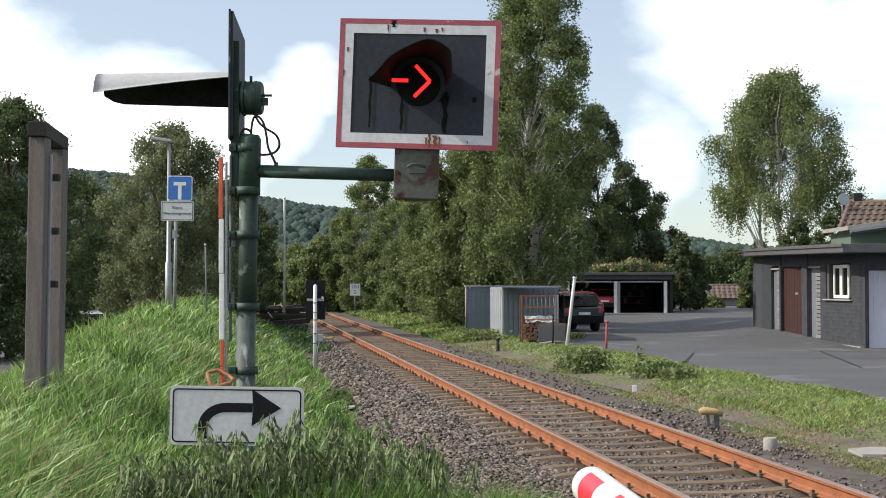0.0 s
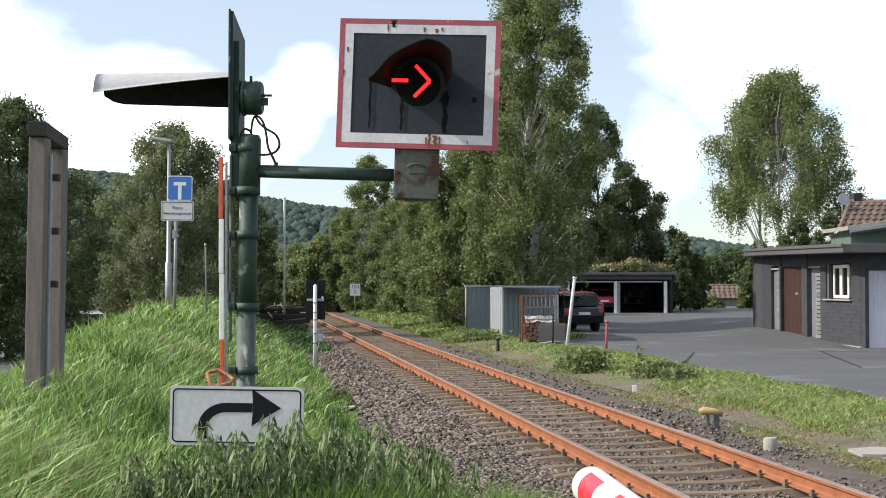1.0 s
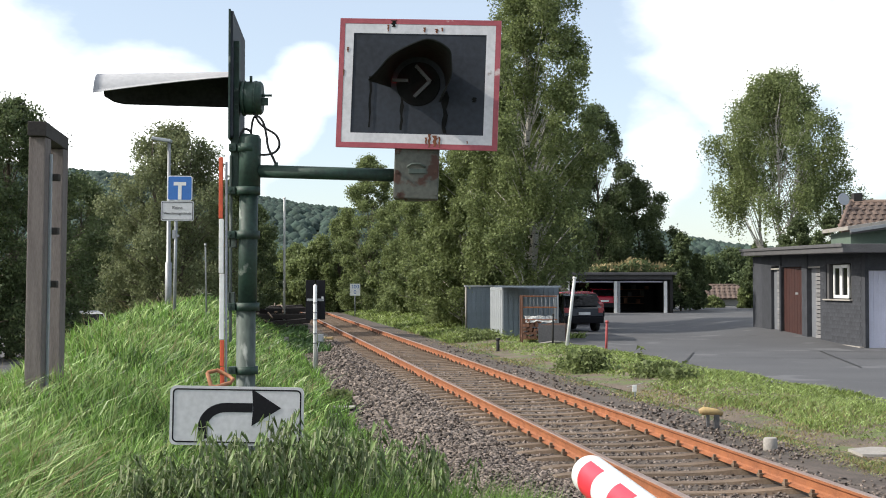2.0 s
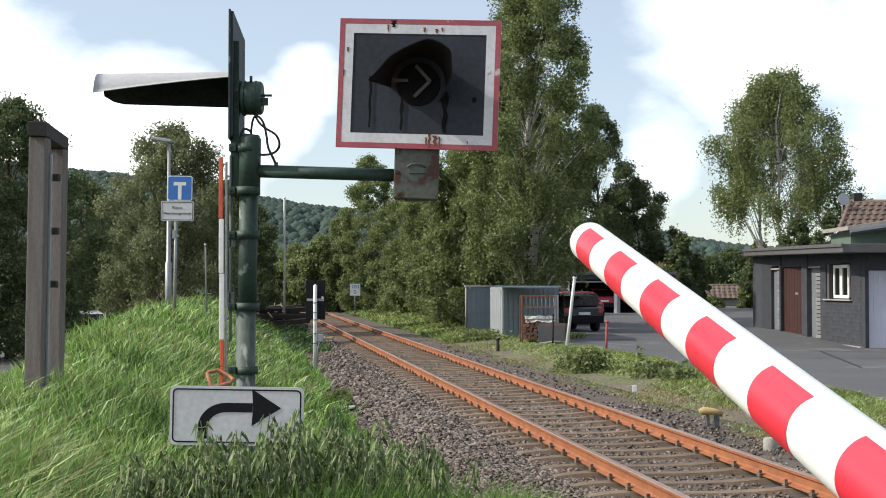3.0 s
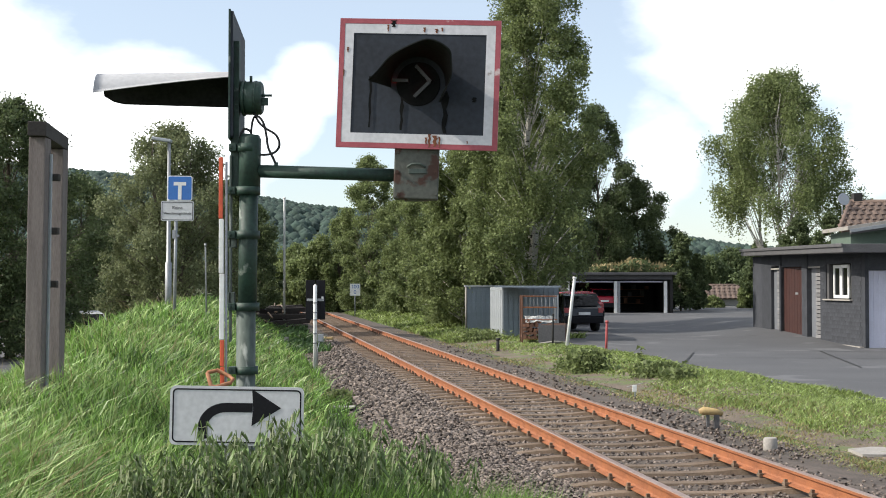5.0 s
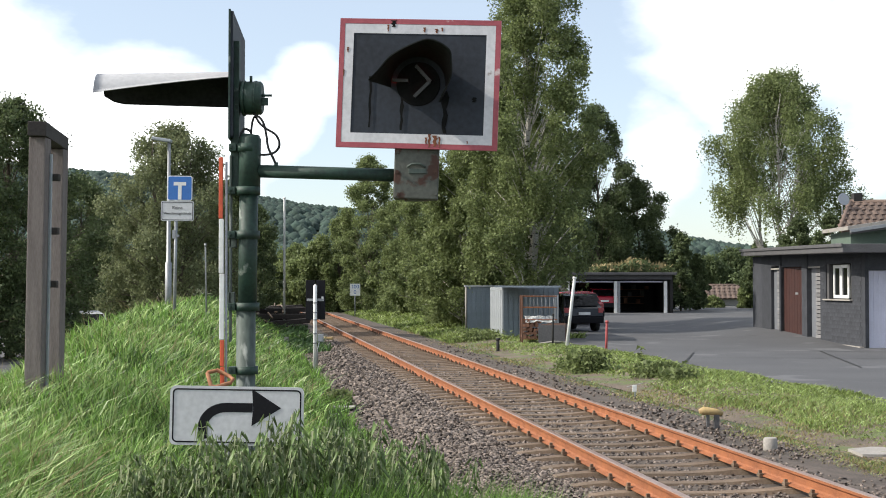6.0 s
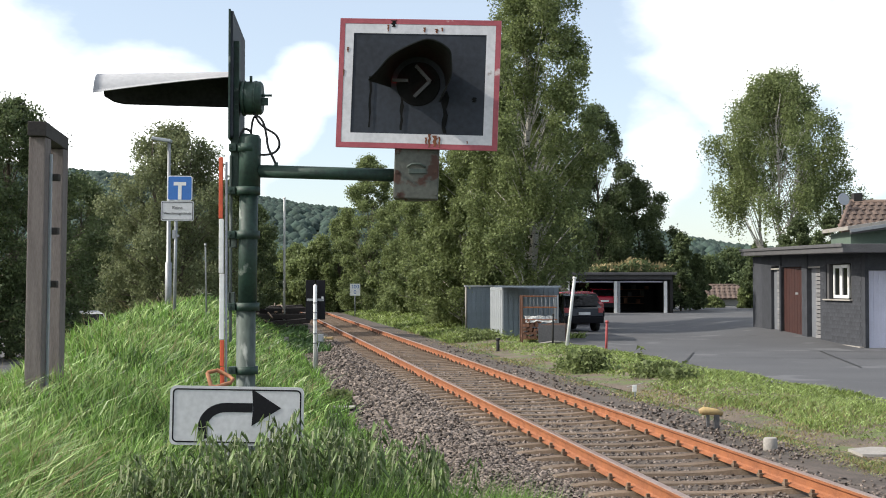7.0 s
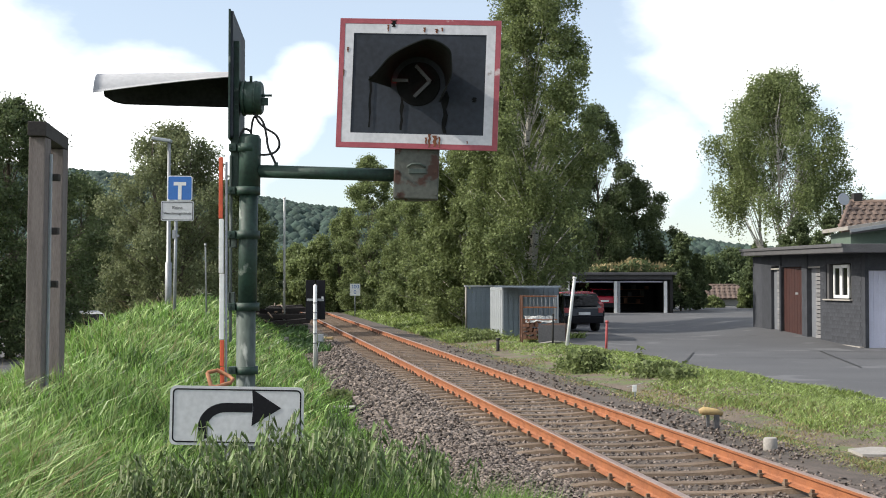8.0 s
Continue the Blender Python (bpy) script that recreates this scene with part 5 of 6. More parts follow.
# ---------------------------------------------------------------- plants
def quads_object(name, verts, material, per=4):
    """One mesh of many separate faces with per corners each, from an array of corners."""
    me = bpy.data.meshes.new(name)
    n = len(verts)
    me.vertices.add(n)
    me.vertices.foreach_set("co", np.asarray(verts, dtype=np.float32).ravel())
    me.loops.add(n)
    me.loops.foreach_set("vertex_index", np.arange(n, dtype=np.int32))
    me.polygons.add(n // per)
    me.polygons.foreach_set("loop_start", np.arange(0, n, per, dtype=np.int32))
    me.polygons.foreach_set("loop_total", np.full(n // per, per, dtype=np.int32))
    me.materials.append(material)
    me.update(calc_edges=True)
    return new(name, me)


def leaf_quads(centres, size, rng, hang=0.0):
    """A diamond leaf at each centre, turned at random; hang points the tips downwards."""
    n = len(centres)
    d = rng.normal(size=(n, 3))
    d[:, 2] = d[:, 2] * (1 - hang * 0.5) - hang * 1.6
    d /= np.linalg.norm(d, axis=1)[:, None]
    s = np.cross(d, rng.normal(size=(n, 3)))
    s /= np.linalg.norm(s, axis=1)[:, None]
    ln = size * rng.uniform(0.6, 1.35, size=(n, 1))
    w = ln * 0.42
    return np.stack([centres - d * ln * 0.4 + s * w, centres - d * ln * 0.4 - s * w, centres + d * ln * 0.6], axis=1).reshape(-1, 3)


ENVELOPE = {
    "birch": ((0.0, 0.7), (0.22, 0.98), (0.45, 1.0), (0.7, 0.86), (0.88, 0.6), (1.0, 0.2)),
    "broad": ((0.0, 0.78), (0.25, 1.0), (0.55, 0.92), (0.8, 0.62), (0.93, 0.34), (1.0, 0.08)),
    "dome": ((0.0, 0.95), (0.25, 1.0), (0.5, 0.96), (0.75, 0.76), (0.9, 0.5), (1.0, 0.2)),
}


def tree(name, label, x, y, height, spread, leaves, leaf, material, bark, seed, low=0.12, hang=0.0, stems=1, trunk=0.16, shape="broad", flat=(1.0, 1.0), clumps=70, clump=0.2, hollow=0.0):
    """A tree: tapered stems, limbs that run out to leaf clumps, and a crown of those clumps inside an envelope.
    low: where the crown begins, hang: how far the twigs droop, hollow: how bare the crown's middle is low down."""
    rng = np.random.RandomState(seed)
    rnd = random.Random(seed)
    g = ground_z(x, y) - 0.15
    ob = thing(name, pose(x, y, g), label, "tree")
    wood = B()
    env = ENVELOPE[shape]
    trunks = []
    for s in range(stems):
        a = s * 2.4 + seed
        off = 0.0 if stems == 1 else spread * 0.34
        h = height * (0.86 if s == 0 else rnd.uniform(0.72, 0.9))
        pts = [Vector((off * 0.2 * math.cos(a), off * 0.2 * math.sin(a), 0))]
        for i in range(1, 8):
            t = i / 7
            pts.append(Vector((off * (0.2 + t) * math.cos(a) + rnd.uniform(-1, 1) * 0.014 * height, off * (0.2 + t) * math.sin(a) + rnd.uniform(-1, 1) * 0.014 * height, h * t)))
        tr = trunk / (stems ** 0.5)
        tube(wood, pts, [tr * (1 - 0.92 * i / 7) for i in range(8)], 8)
        trunks.append(pts)
    centres, radii = [], []
    for k in range(clumps):
        v = (k + rnd.random()) / clumps
        v = v ** 0.88
        t = low + (0.97 - low) * v
        w = float(np.interp(v, [e[0] for e in env], [e[1] for e in env])) * spread
        inner = max(0.15, hollow * (1 - v * 1.6))
        q = w * math.sqrt(rnd.uniform(inner ** 2, 1.0)) * rnd.uniform(0.86, 1.1)
        az = k * 2.399 + seed + rnd.uniform(-0.5, 0.5)
        cr = spread * clump * rnd.uniform(0.65, 1.35) * (1 - 0.25 * v)
        q = max(0.0, q - cr * 0.25)
        c = Vector((math.cos(az) * q * flat[0], math.sin(az) * q * flat[1], height * t - cr * 0.4))
        centres.append(c)
        radii.append(cr)
        # a limb from the nearest stem
        pts = min(trunks, key=lambda p: (p[min(7, int(t * 7))] - c).length)
        f = max(0.3, min(6.9, (t - 0.12 - 0.25 * q / height) * 7))
        base = pts[int(f)].lerp(pts[int(f) + 1], f - int(f))
        mid = base.lerp(c, 0.55) + Vector((0, 0, 0.10 * q))
        r0 = trunk * (1 - 0.85 * t) * 0.28
        tube(wood, [base, mid, c], [r0, r0 * 0.6, r0 * 0.25], 5, cap=False)
        for j in range(3):
            tw = c + Vector((rnd.uniform(-1, 1), rnd.uniform(-1, 1), rnd.uniform(-0.3, 0.8))) * cr
            tube(wood, [c, tw], [r0 * 0.25, r0 * 0.1], 4, cap=False)
    part("trunk", wood, M[bark], ob)
    centres, radii = np.array([tuple(c) for c in centres]), np.array(radii)
    leaves = int(leaves * 1.65)
    weight = radii ** 2 * rng.uniform(0.5, 1.0, clumps)
    pick = rng.choice(clumps, leaves, p=weight / weight.sum())
    p = rng.normal(size=(leaves, 3))
    p /= np.linalg.norm(p, axis=1)[:, None]
    # uneven clumps: each has lobes of its own
    lobe = 1 + 0.28 * np.sin(p[:, 0] * 5 + pick * 1.7) * np.sin(p[:, 1] * 5 + pick * 2.3) + 0.15 * np.sin(p[:, 2] * 9 + pick)
    depth = np.where(rng.random_sample(leaves) < 0.1, rng.uniform(1.0, 1.35, leaves), rng.uniform(0.1, 1.0, leaves) ** 0.55)
    c = centres[pick] + p * (radii[pick] * lobe * depth)[:, None] * np.array([1, 1, 0.85])
    if hang:
        strand = rng.random_sample(leaves) < 0.5
        k = rng.randint(0, 16, leaves)
        around = np.stack([np.cos(k * 2.4 + pick), np.sin(k * 2.4 + pick)], axis=1) * (radii[pick] * (0.35 + 0.6 * ((k * 7 + pick) % 11) / 11))[:, None]
        c[strand, :2] = (centres[pick][:, :2] + around + rng.normal(size=(leaves, 2)) * 0.08)[strand]
        c[strand, 2] -= (rng.random_sample(leaves) ** 1.5 * hang * spread * 0.55 * (0.5 + ((k * 5 + pick) % 7) / 7))[strand]
    c[:, 2] = np.maximum(c[:, 2], 0.25)
    crown = quads_object("crown", leaf_quads(c, leaf * 0.70, rng, hang * 0.5), M[material], 3)
    crown.parent = ob
    return ob


def bush(name, label, x, y, height, rx, ry, leaves, leaf, material, seed):
    """A dense bush or low tree, leafy down to the ground."""
    return tree(name, label, x, y, height, max(rx, ry), leaves, leaf, material, "bark", seed, low=0.1, trunk=0.07, clumps=34, clump=0.3,
                flat=(rx / max(rx, ry), ry / max(rx, ry)))


def build_trees():
    birch, leafy, willow = "tall drooping birch behind the sheds", "dense leafy tree beside the track", "grey green willow behind the bank"
    tree("birch_tree", birch, 3.5, 51.6, 15.8, 3.15, 70000, 0.145, "leaf", "birch_bark", 11, low=0.16, hang=0.5, trunk=0.24, shape="birch", clumps=120, clump=0.2)
    tree("birch_tree", birch, 2.15, 57, 13.3, 3.2, 46000, 0.165, "leaf", "birch_bark", 5, low=0.08, hang=0.5, trunk=0.2, shape="birch", clumps=100)
    tree("birch_tree", birch, 1.0, 57, 8.6, 2.6, 36000, 0.165, "leaf", "birch_bark", 21, low=0.07, hang=0.45, trunk=0.14, shape="birch", clumps=80)
    # behind the garages the dark leaf colour stands in for tree shade
    tree("broadleaf_tree", leafy, 10.6, 89, 14.9, 3.5, 38000, 0.19, "leaf_dark", "bark", 33, low=0.08, hang=0.2, clumps=80)
    tree("broadleaf_tree", leafy, 13.6, 90, 9.6, 3.6, 30000, 0.19, "leaf_dark", "bark", 34, low=0.06)
    tree("broadleaf_tree", leafy, 7.0, 88, 13.4, 4.2, 32000, 0.19, "leaf_dark", "bark", 36, low=0.05, clumps=90)
    tree("broadleaf_tree", leafy, -0.6, 72, 9.0, 2.7, 34000, 0.15, "leaf", "bark", 37, low=0.05, clumps=80)
    tree("broadleaf_tree", leafy, -5.449, 94, 11.8, 3.1, 36000, 0.17, "leaf", "bark", 38, low=0.05, clumps=80)
    tree("broadleaf_tree", leafy, -2.233, 82, 9.2, 2.9, 30000, 0.16, "leaf", "bark", 39, low=0.05)
    tree("broadleaf_tree", leafy, -7.9, 98, 7.6, 2.6, 22000, 0.17, "leaf", "bark", 40, low=0.05)
    for px, d, top, r, s in ((560, 98, 420, 2.6, 41), (528, 112, 425, 2.6, 42), (625, 102, 440, 2.6, 43), (702, 86, 430, 2.0, 44), (738, 76, 445, 1.9, 45), (800, 61, 430, 1.6, 46), (470, 120, 415, 3.0, 47)):
        bush("hedge_shrub", "light green shrub along the railway", (px - 784) / 2277 * d, d, 1.86 + (507 - top) / 2277 * d, r, r, 11000, 0.0029 * d, "leaf", s)
    for px, d, top, r, s in ((1205, 84, 412, 1.2, 51), (1232, 88, 450, 0.9, 52), (1160, 90, 430, 1.8, 53)):
        bush("garden_shrub", "dark green shrub beside the garages", (px - 784) / 2277 * d, d, 1.86 + (507 - top) / 2277 * d, r, r, 10000, 0.0029 * d, "leaf_dark", s)
    tree("birch_tree", "airy birch with pale stems behind the outbuilding", 22.25, 85, 16.6, 5.0, 52000, 0.19, "leaf", "birch_bark", 61, low=0.42, hang=0.6, stems=3, trunk=0.26, shape="dome", clumps=110, clump=0.19, hollow=0.75)
    for px, d, top, r, s in ((1415, 72, 382, 1.6, 62), (1470, 70, 375, 1.5, 63), (1345, 95, 428, 1.3, 64)):
        bush("garden_shrub", "dark leafy shrub behind the outbuilding", (px - 784) / 2277 * d, d, 1.86 + (507 - top) / 2277 * d, r, r, 10000, 0.0029 * d, "leaf_dark", s)
    # beside the road
    dark = "dark broadleaf tree beside the road"
    tree("broadleaf_tree", dark, -14.1, 42, 8.9, 3.1, 34000, 0.13, "leaf_dark", "bark", 71, low=0.06, clumps=110, clump=0.17)
    tree("broadleaf_tree", dark, -15.8, 56, 7.6, 3.3, 28000, 0.15, "leaf_dark", "bark", 72, low=0.06, clumps=90, clump=0.17)
    tree("broadleaf_tree", dark, -15.4, 40, 8.4, 2.6, 14000, 0.15, "leaf_dark", "bark", 73, low=0.06)
    tree("broadleaf_tree", dark, -15.78, 60, 5.9, 2.2, 18000, 0.16, "leaf_dark", "bark", 74, low=0.06)
    for px, d, top, r, s in ((15, 66, 480, 2.2, 75), (90, 68, 470, 2.2, 76), (150, 70, 455, 2.2, 77), (215, 66, 430, 1.8, 78)):
        bush("hedge_shrub", "dark hedge shrub beyond the road", (px - 784) / 2277 * d, d, 1.86 + (507 - top) / 2277 * d, r, r, 9000, 0.0029 * d, "leaf_dark", s)
    tree("willow_tree", willow, -10.5, 50, 8.0, 2.95, 44000, 0.13, "leaf_willow", "bark", 81, low=0.06, hang=0.22, stems=3, shape="dome", clumps=110, clump=0.2)
    tree("willow_tree", willow, -12.3, 54, 6.0, 1.9, 16000, 0.15, "leaf_willow", "bark", 82, low=0.05, hang=0.2, shape="dome")
    tree("broadleaf_tree", "dark tree behind the mast", -9.723, 60, 6.4, 2.1, 20000, 0.16, "leaf_dark", "bark", 83, low=0.05)
    tree("broadleaf_tree", "dark tree behind the mast", -12.14, 84, 7.4, 2.0, 14000, 0.19, "leaf_dark", "bark", 84, low=0.05)
    # gardens and woods at the back
    for px, d, top, r, s in ((1255, 140, 455, 3.2, 91), (1300, 150, 440, 3.6, 92), (1330, 135, 470, 2.6, 93), (1262, 97, 527, 0.8, 94), (1322, 95, 500, 0.7, 95), (1243, 97, 528, 0.6, 96)):
        bush("garden_shrub", "green garden shrub in front of far woods", (px - 784) / 2277 * d, d, 1.86 + (507 - top) / 2277 * d, r, r, 8000, 0.003 * d, "leaf_dark" if d > 110 else "leaf", s)
    # planting on the garage roof
    rng = np.random.RandomState(3)
    n = 6500
    px = rng.uniform(1055, 1188, n)
    c = np.stack([(px - 784) * 0.034255, 78 + rng.uniform(-0.4, 4, n), 2.72 + rng.random_sample(n) ** 2 * (0.35 + 0.45 * np.exp(-((px - 1130) / 26) ** 2))], axis=1)
    tagged(quads_object("roof_planting", leaf_quads(c, 0.16, rng), M["leaf_dark"], 3), "green and straw coloured planting on the garage roof", "plants", kind="stuff")
    c = c[:350] + np.array([0, -0.1, 0.15])
    tagged(quads_object("roof_straw", leaf_quads(c, 0.28, rng, -0.9), M["grass_dry"], 3), "dry straw on the garage roof", "plants", kind="stuff")


build_trees()


def blades(name, label, x, y, z, h, w, material, rng, lean=1.15, wind=(0.1, -0.05)):
    """Grass: bent blades of one quad and one point each, as one object."""
    n = len(x)
    base = np.stack([x, y, z], axis=1)
    az = rng.uniform(0, math.tau, n)
    bend = np.stack([np.cos(az), np.sin(az)], axis=1) * (rng.uniform(0.1, 1.0, n) * lean * h)[:, None] + np.array(wind) * h[:, None]
    side = np.stack([-np.sin(az + 0.8), np.cos(az + 0.8), np.zeros(n)], axis=1) * w[:, None]
    mid = base + np.concatenate([bend * 0.32, (h * 0.58)[:, None]], axis=1)
    tip = base + np.concatenate([bend, (h * rng.uniform(0.75, 1.0, n))[:, None]], axis=1)
    v = np.stack([base - side, base + side, mid + side * 0.8, tip, mid - side * 0.8], axis=1).reshape(-1, 3)
    return tagged(quads_object(name, v, material, 5), label, "grass", kind="stuff")


def grass_patch(name, label, n, near, far, w0, w1, h0, h1, material, seed, thick=1.0, wind=(0.12, -0.05), clumps=0.5, skew=1.0, lift=0.0):
    rng = np.random.RandomState(seed)
    # evenly over the view: distance falls off as its inverse
    inv = rng.uniform(1 / far, 1 / near, n * 2)
    u = 1 / inv
    w = w1 - (w1 - w0) * rng.random_sample(n * 2) ** skew
    x = (w + ACROSS) * CT - u * ST
    y = (w + ACROSS) * ST + u * CT
    keep = (np.abs(x) < 0.40 * y + 0.6) & (y > near * 0.8)
    keep &= np.sin(x * 2.3 + 1.7 * np.sin(y * 1.9)) * np.sin(y * 2.7 + x) > rng.uniform(-2.2, 0.2 + 0.8 * clumps, n * 2) - 1.0 + clumps * 0.3
    x, y = x[keep][:n], y[keep][:n]
    z = np.array([ground_z(a, b) for a, b in zip(x, y)])
    h = rng.uniform(h0, h1, len(x)) * (0.8 + 0.3 * np.sin(x * 1.7 + 2 * np.sin(y * 0.9)))
    width = np.maximum(0.0036, y * 0.00042) * rng.uniform(0.6, 1.4, len(x)) * thick
    return blades(name, label, x, y, z - 0.02 + lift * rng.random_sample(len(x)), h, width, material, rng, wind=wind)


def build_grass():
    build_sheet("gravel_verge", np.arange(2, 60, 1.2), [2.7, 3.2, 3.7, 4.2, 4.5], lambda u, w, x, y: ground_z(x, y) + 0.01 + 0.02 * noise.noise((x * 1.5, y * 1.5, 7)), M["verge"], "brown gravelly verge with thin dry grass", "verge")
    grass_patch("bank_grass", "long lush meadow grass on the bank", 150000, 4.6, 60, -8.6, -3.25, 0.10, 0.34, M["grass"], 1, 1.2, lift=0.26)
    # extra pale blades paint sun highlights into the grass
    grass_patch("bank_grass_pale", "pale bent blades, sun highlights in their colour", 30000, 4.6, 45, -8.6, -3.3, 0.14, 0.32, M["grass_highlight"], 31, 1.3, clumps=0.8, lift=0.3)
    grass_patch("bank_weeds", "deep green weed leaves in the bank grass", 30000, 4.6, 45, -8.6, -3.3, 0.10, 0.26, M["grass_deep"], 32, 2.6, clumps=1.0, lift=0.22)
    grass_patch("far_edge_grass", "rough weeds along the far track", 9000, 38, 130, -4.4, -1.9, 0.12, 0.45, M["grass_deep"], 33, 2.0)
    grass_patch("bank_straw", "dry stalks among the bank grass", 4000, 5, 40, -8.6, -3.3, 0.45, 0.75, M["grass_dry"], 2, 0.7)
    grass_patch("track_edge_grass", "tufts along the foot of the bank", 9000, 6, 60, -3.5, -2.75, 0.12, 0.38, M["grass"], 3, 1.0, clumps=0.9)
    grass_patch("verge_grass", "short green verge beside the yard", 44000, 10, 60, 3.3, 5.85, 0.04, 0.14, M["grass_verge"], 4, 1.1, skew=1.7, clumps=0.7)
    grass_patch("verge_pale", "pale blades in the verge", 11000, 10, 60, 3.3, 5.8, 0.04, 0.12, M["grass_highlight"], 14, 1.0, clumps=0.9)
    grass_patch("verge_straw", "dry straw on the gravel verge", 26000, 9, 60, 1.5, 4.9, 0.03, 0.10, M["grass_dry"], 5, 1.0, clumps=0.8)
    grass_patch("gravel_grass", "thin green tufts in the gravel", 16000, 9, 50, 1.5, 3.7, 0.03, 0.09, M["grass_verge"], 6, 1.0, clumps=0.9)
    grass_patch("far_verge_grass", "grass verge beyond the sheds", 18000, 44, 95, 2.6, 7.5, 0.12, 0.3, M["grass_verge"], 7, 1.2)


build_grass()


# ---------------------------------------------------------------- nettles and weeds
def nettle_mesh(seed, height):
    rng = np.random.RandomState(seed)
    rnd = random.Random(seed)
    vs, faces = [], []
    lean = (rnd.uniform(-0.14, 0.14), rnd.uniform(-0.14, 0.14))
    def at(t):
        return np.array([lean[0] * t * t * height, lean[1] * t * t * height, t * height])
    # square stem
    for i in range(7):
        t = i / 6
        r = 0.004 * (1 - 0.6 * t)
        c = at(t)
        for k in range(4):
            vs.append(c + np.array([r * math.cos(k * math.pi / 2), r * math.sin(k * math.pi / 2), 0]))
    for i in range(6):
        for k in range(4):
            faces.append((i * 4 + k, i * 4 + (k + 1) % 4, i * 4 + 4 + (k + 1) % 4, i * 4 + 4 + k))
    pairs = int(height / 0.026)
    for j in range(pairs):
        t = 0.18 + 0.82 * j / pairs
        size = (0.028 + 0.034 * math.sin(math.pi * min(1, t * 0.95))) * rnd.uniform(0.85, 1.2)
        for s in range(2):
            a = j * math.pi / 2 + s * math.pi + rnd.uniform(-0.7, 0.7)
            out = np.array([math.cos(a), math.sin(a), 0])
            side = np.array([-math.sin(a), math.cos(a), 0])
            drop = rnd.uniform(0.2, 0.75)
            c = at(t)
            b0 = c + out * 0.015
            m0 = c + out * size * 0.45 + np.array([0, 0, 0.012 - size * drop * 0.25])
            m1 = c + out * size * 0.75 + np.array([0, 0, 0.006 - size * drop * 0.55])
            tip = c + out * size * 1.15 + np.array([0, 0, -size * drop])
            i0 = len(vs)
            w = size * 0.25
            up = np.array([0, 0, 0.012])
            vs.extend([b0, m0 - side * w + up, m0, m0 + side * w + up, m1 - side * w * 0.7 + up * 0.7, m1, m1 + side * w * 0.7 + up * 0.7, tip])
            faces += [(i0, i0 + 2, i0 + 1), (i0, i0 + 3, i0 + 2), (i0 + 1, i0 + 2, i0 + 5, i0 + 4), (i0 + 2, i0 + 3, i0 + 6, i0 + 5), (i0 + 4, i0 + 5, i0 + 7), (i0 + 5, i0 + 6, i0 + 7)]
    n_leaf = len(faces)
    # hanging seed tassels at the upper leaf pairs
    for j in range(int(pairs * 0.45), pairs):
        t = 0.18 + 0.82 * j / pairs
        for s in range(3):
            a = rnd.uniform(0, math.tau)
            c, out = at(t), np.array([math.cos(a), math.sin(a), 0])
            ln = rnd.uniform(0.025, 0.055)
            side = np.array([-math.sin(a), math.cos(a), 0]) * 0.0035
            i0 = len(vs)
            p1, p2 = c + out * ln * 0.55 + np.array([0, 0, 0.004]), c + out * ln * 0.8 - np.array([0, 0, ln])
            vs.extend([c - side, c + side, p1 + side, p1 - side, p2])
            faces += [(i0, i0 + 1, i0 + 2, i0 + 3), (i0 + 3, i0 + 2, i0 + 4)]
    me = mesh_of("nettle", vs, faces, M["nettle"], True)
    me.materials.append(M["tassel"])
    for p in me.polygons:
        if p.index >= n_leaf:
            p.material_index = 1
    return me


SWAYING = []


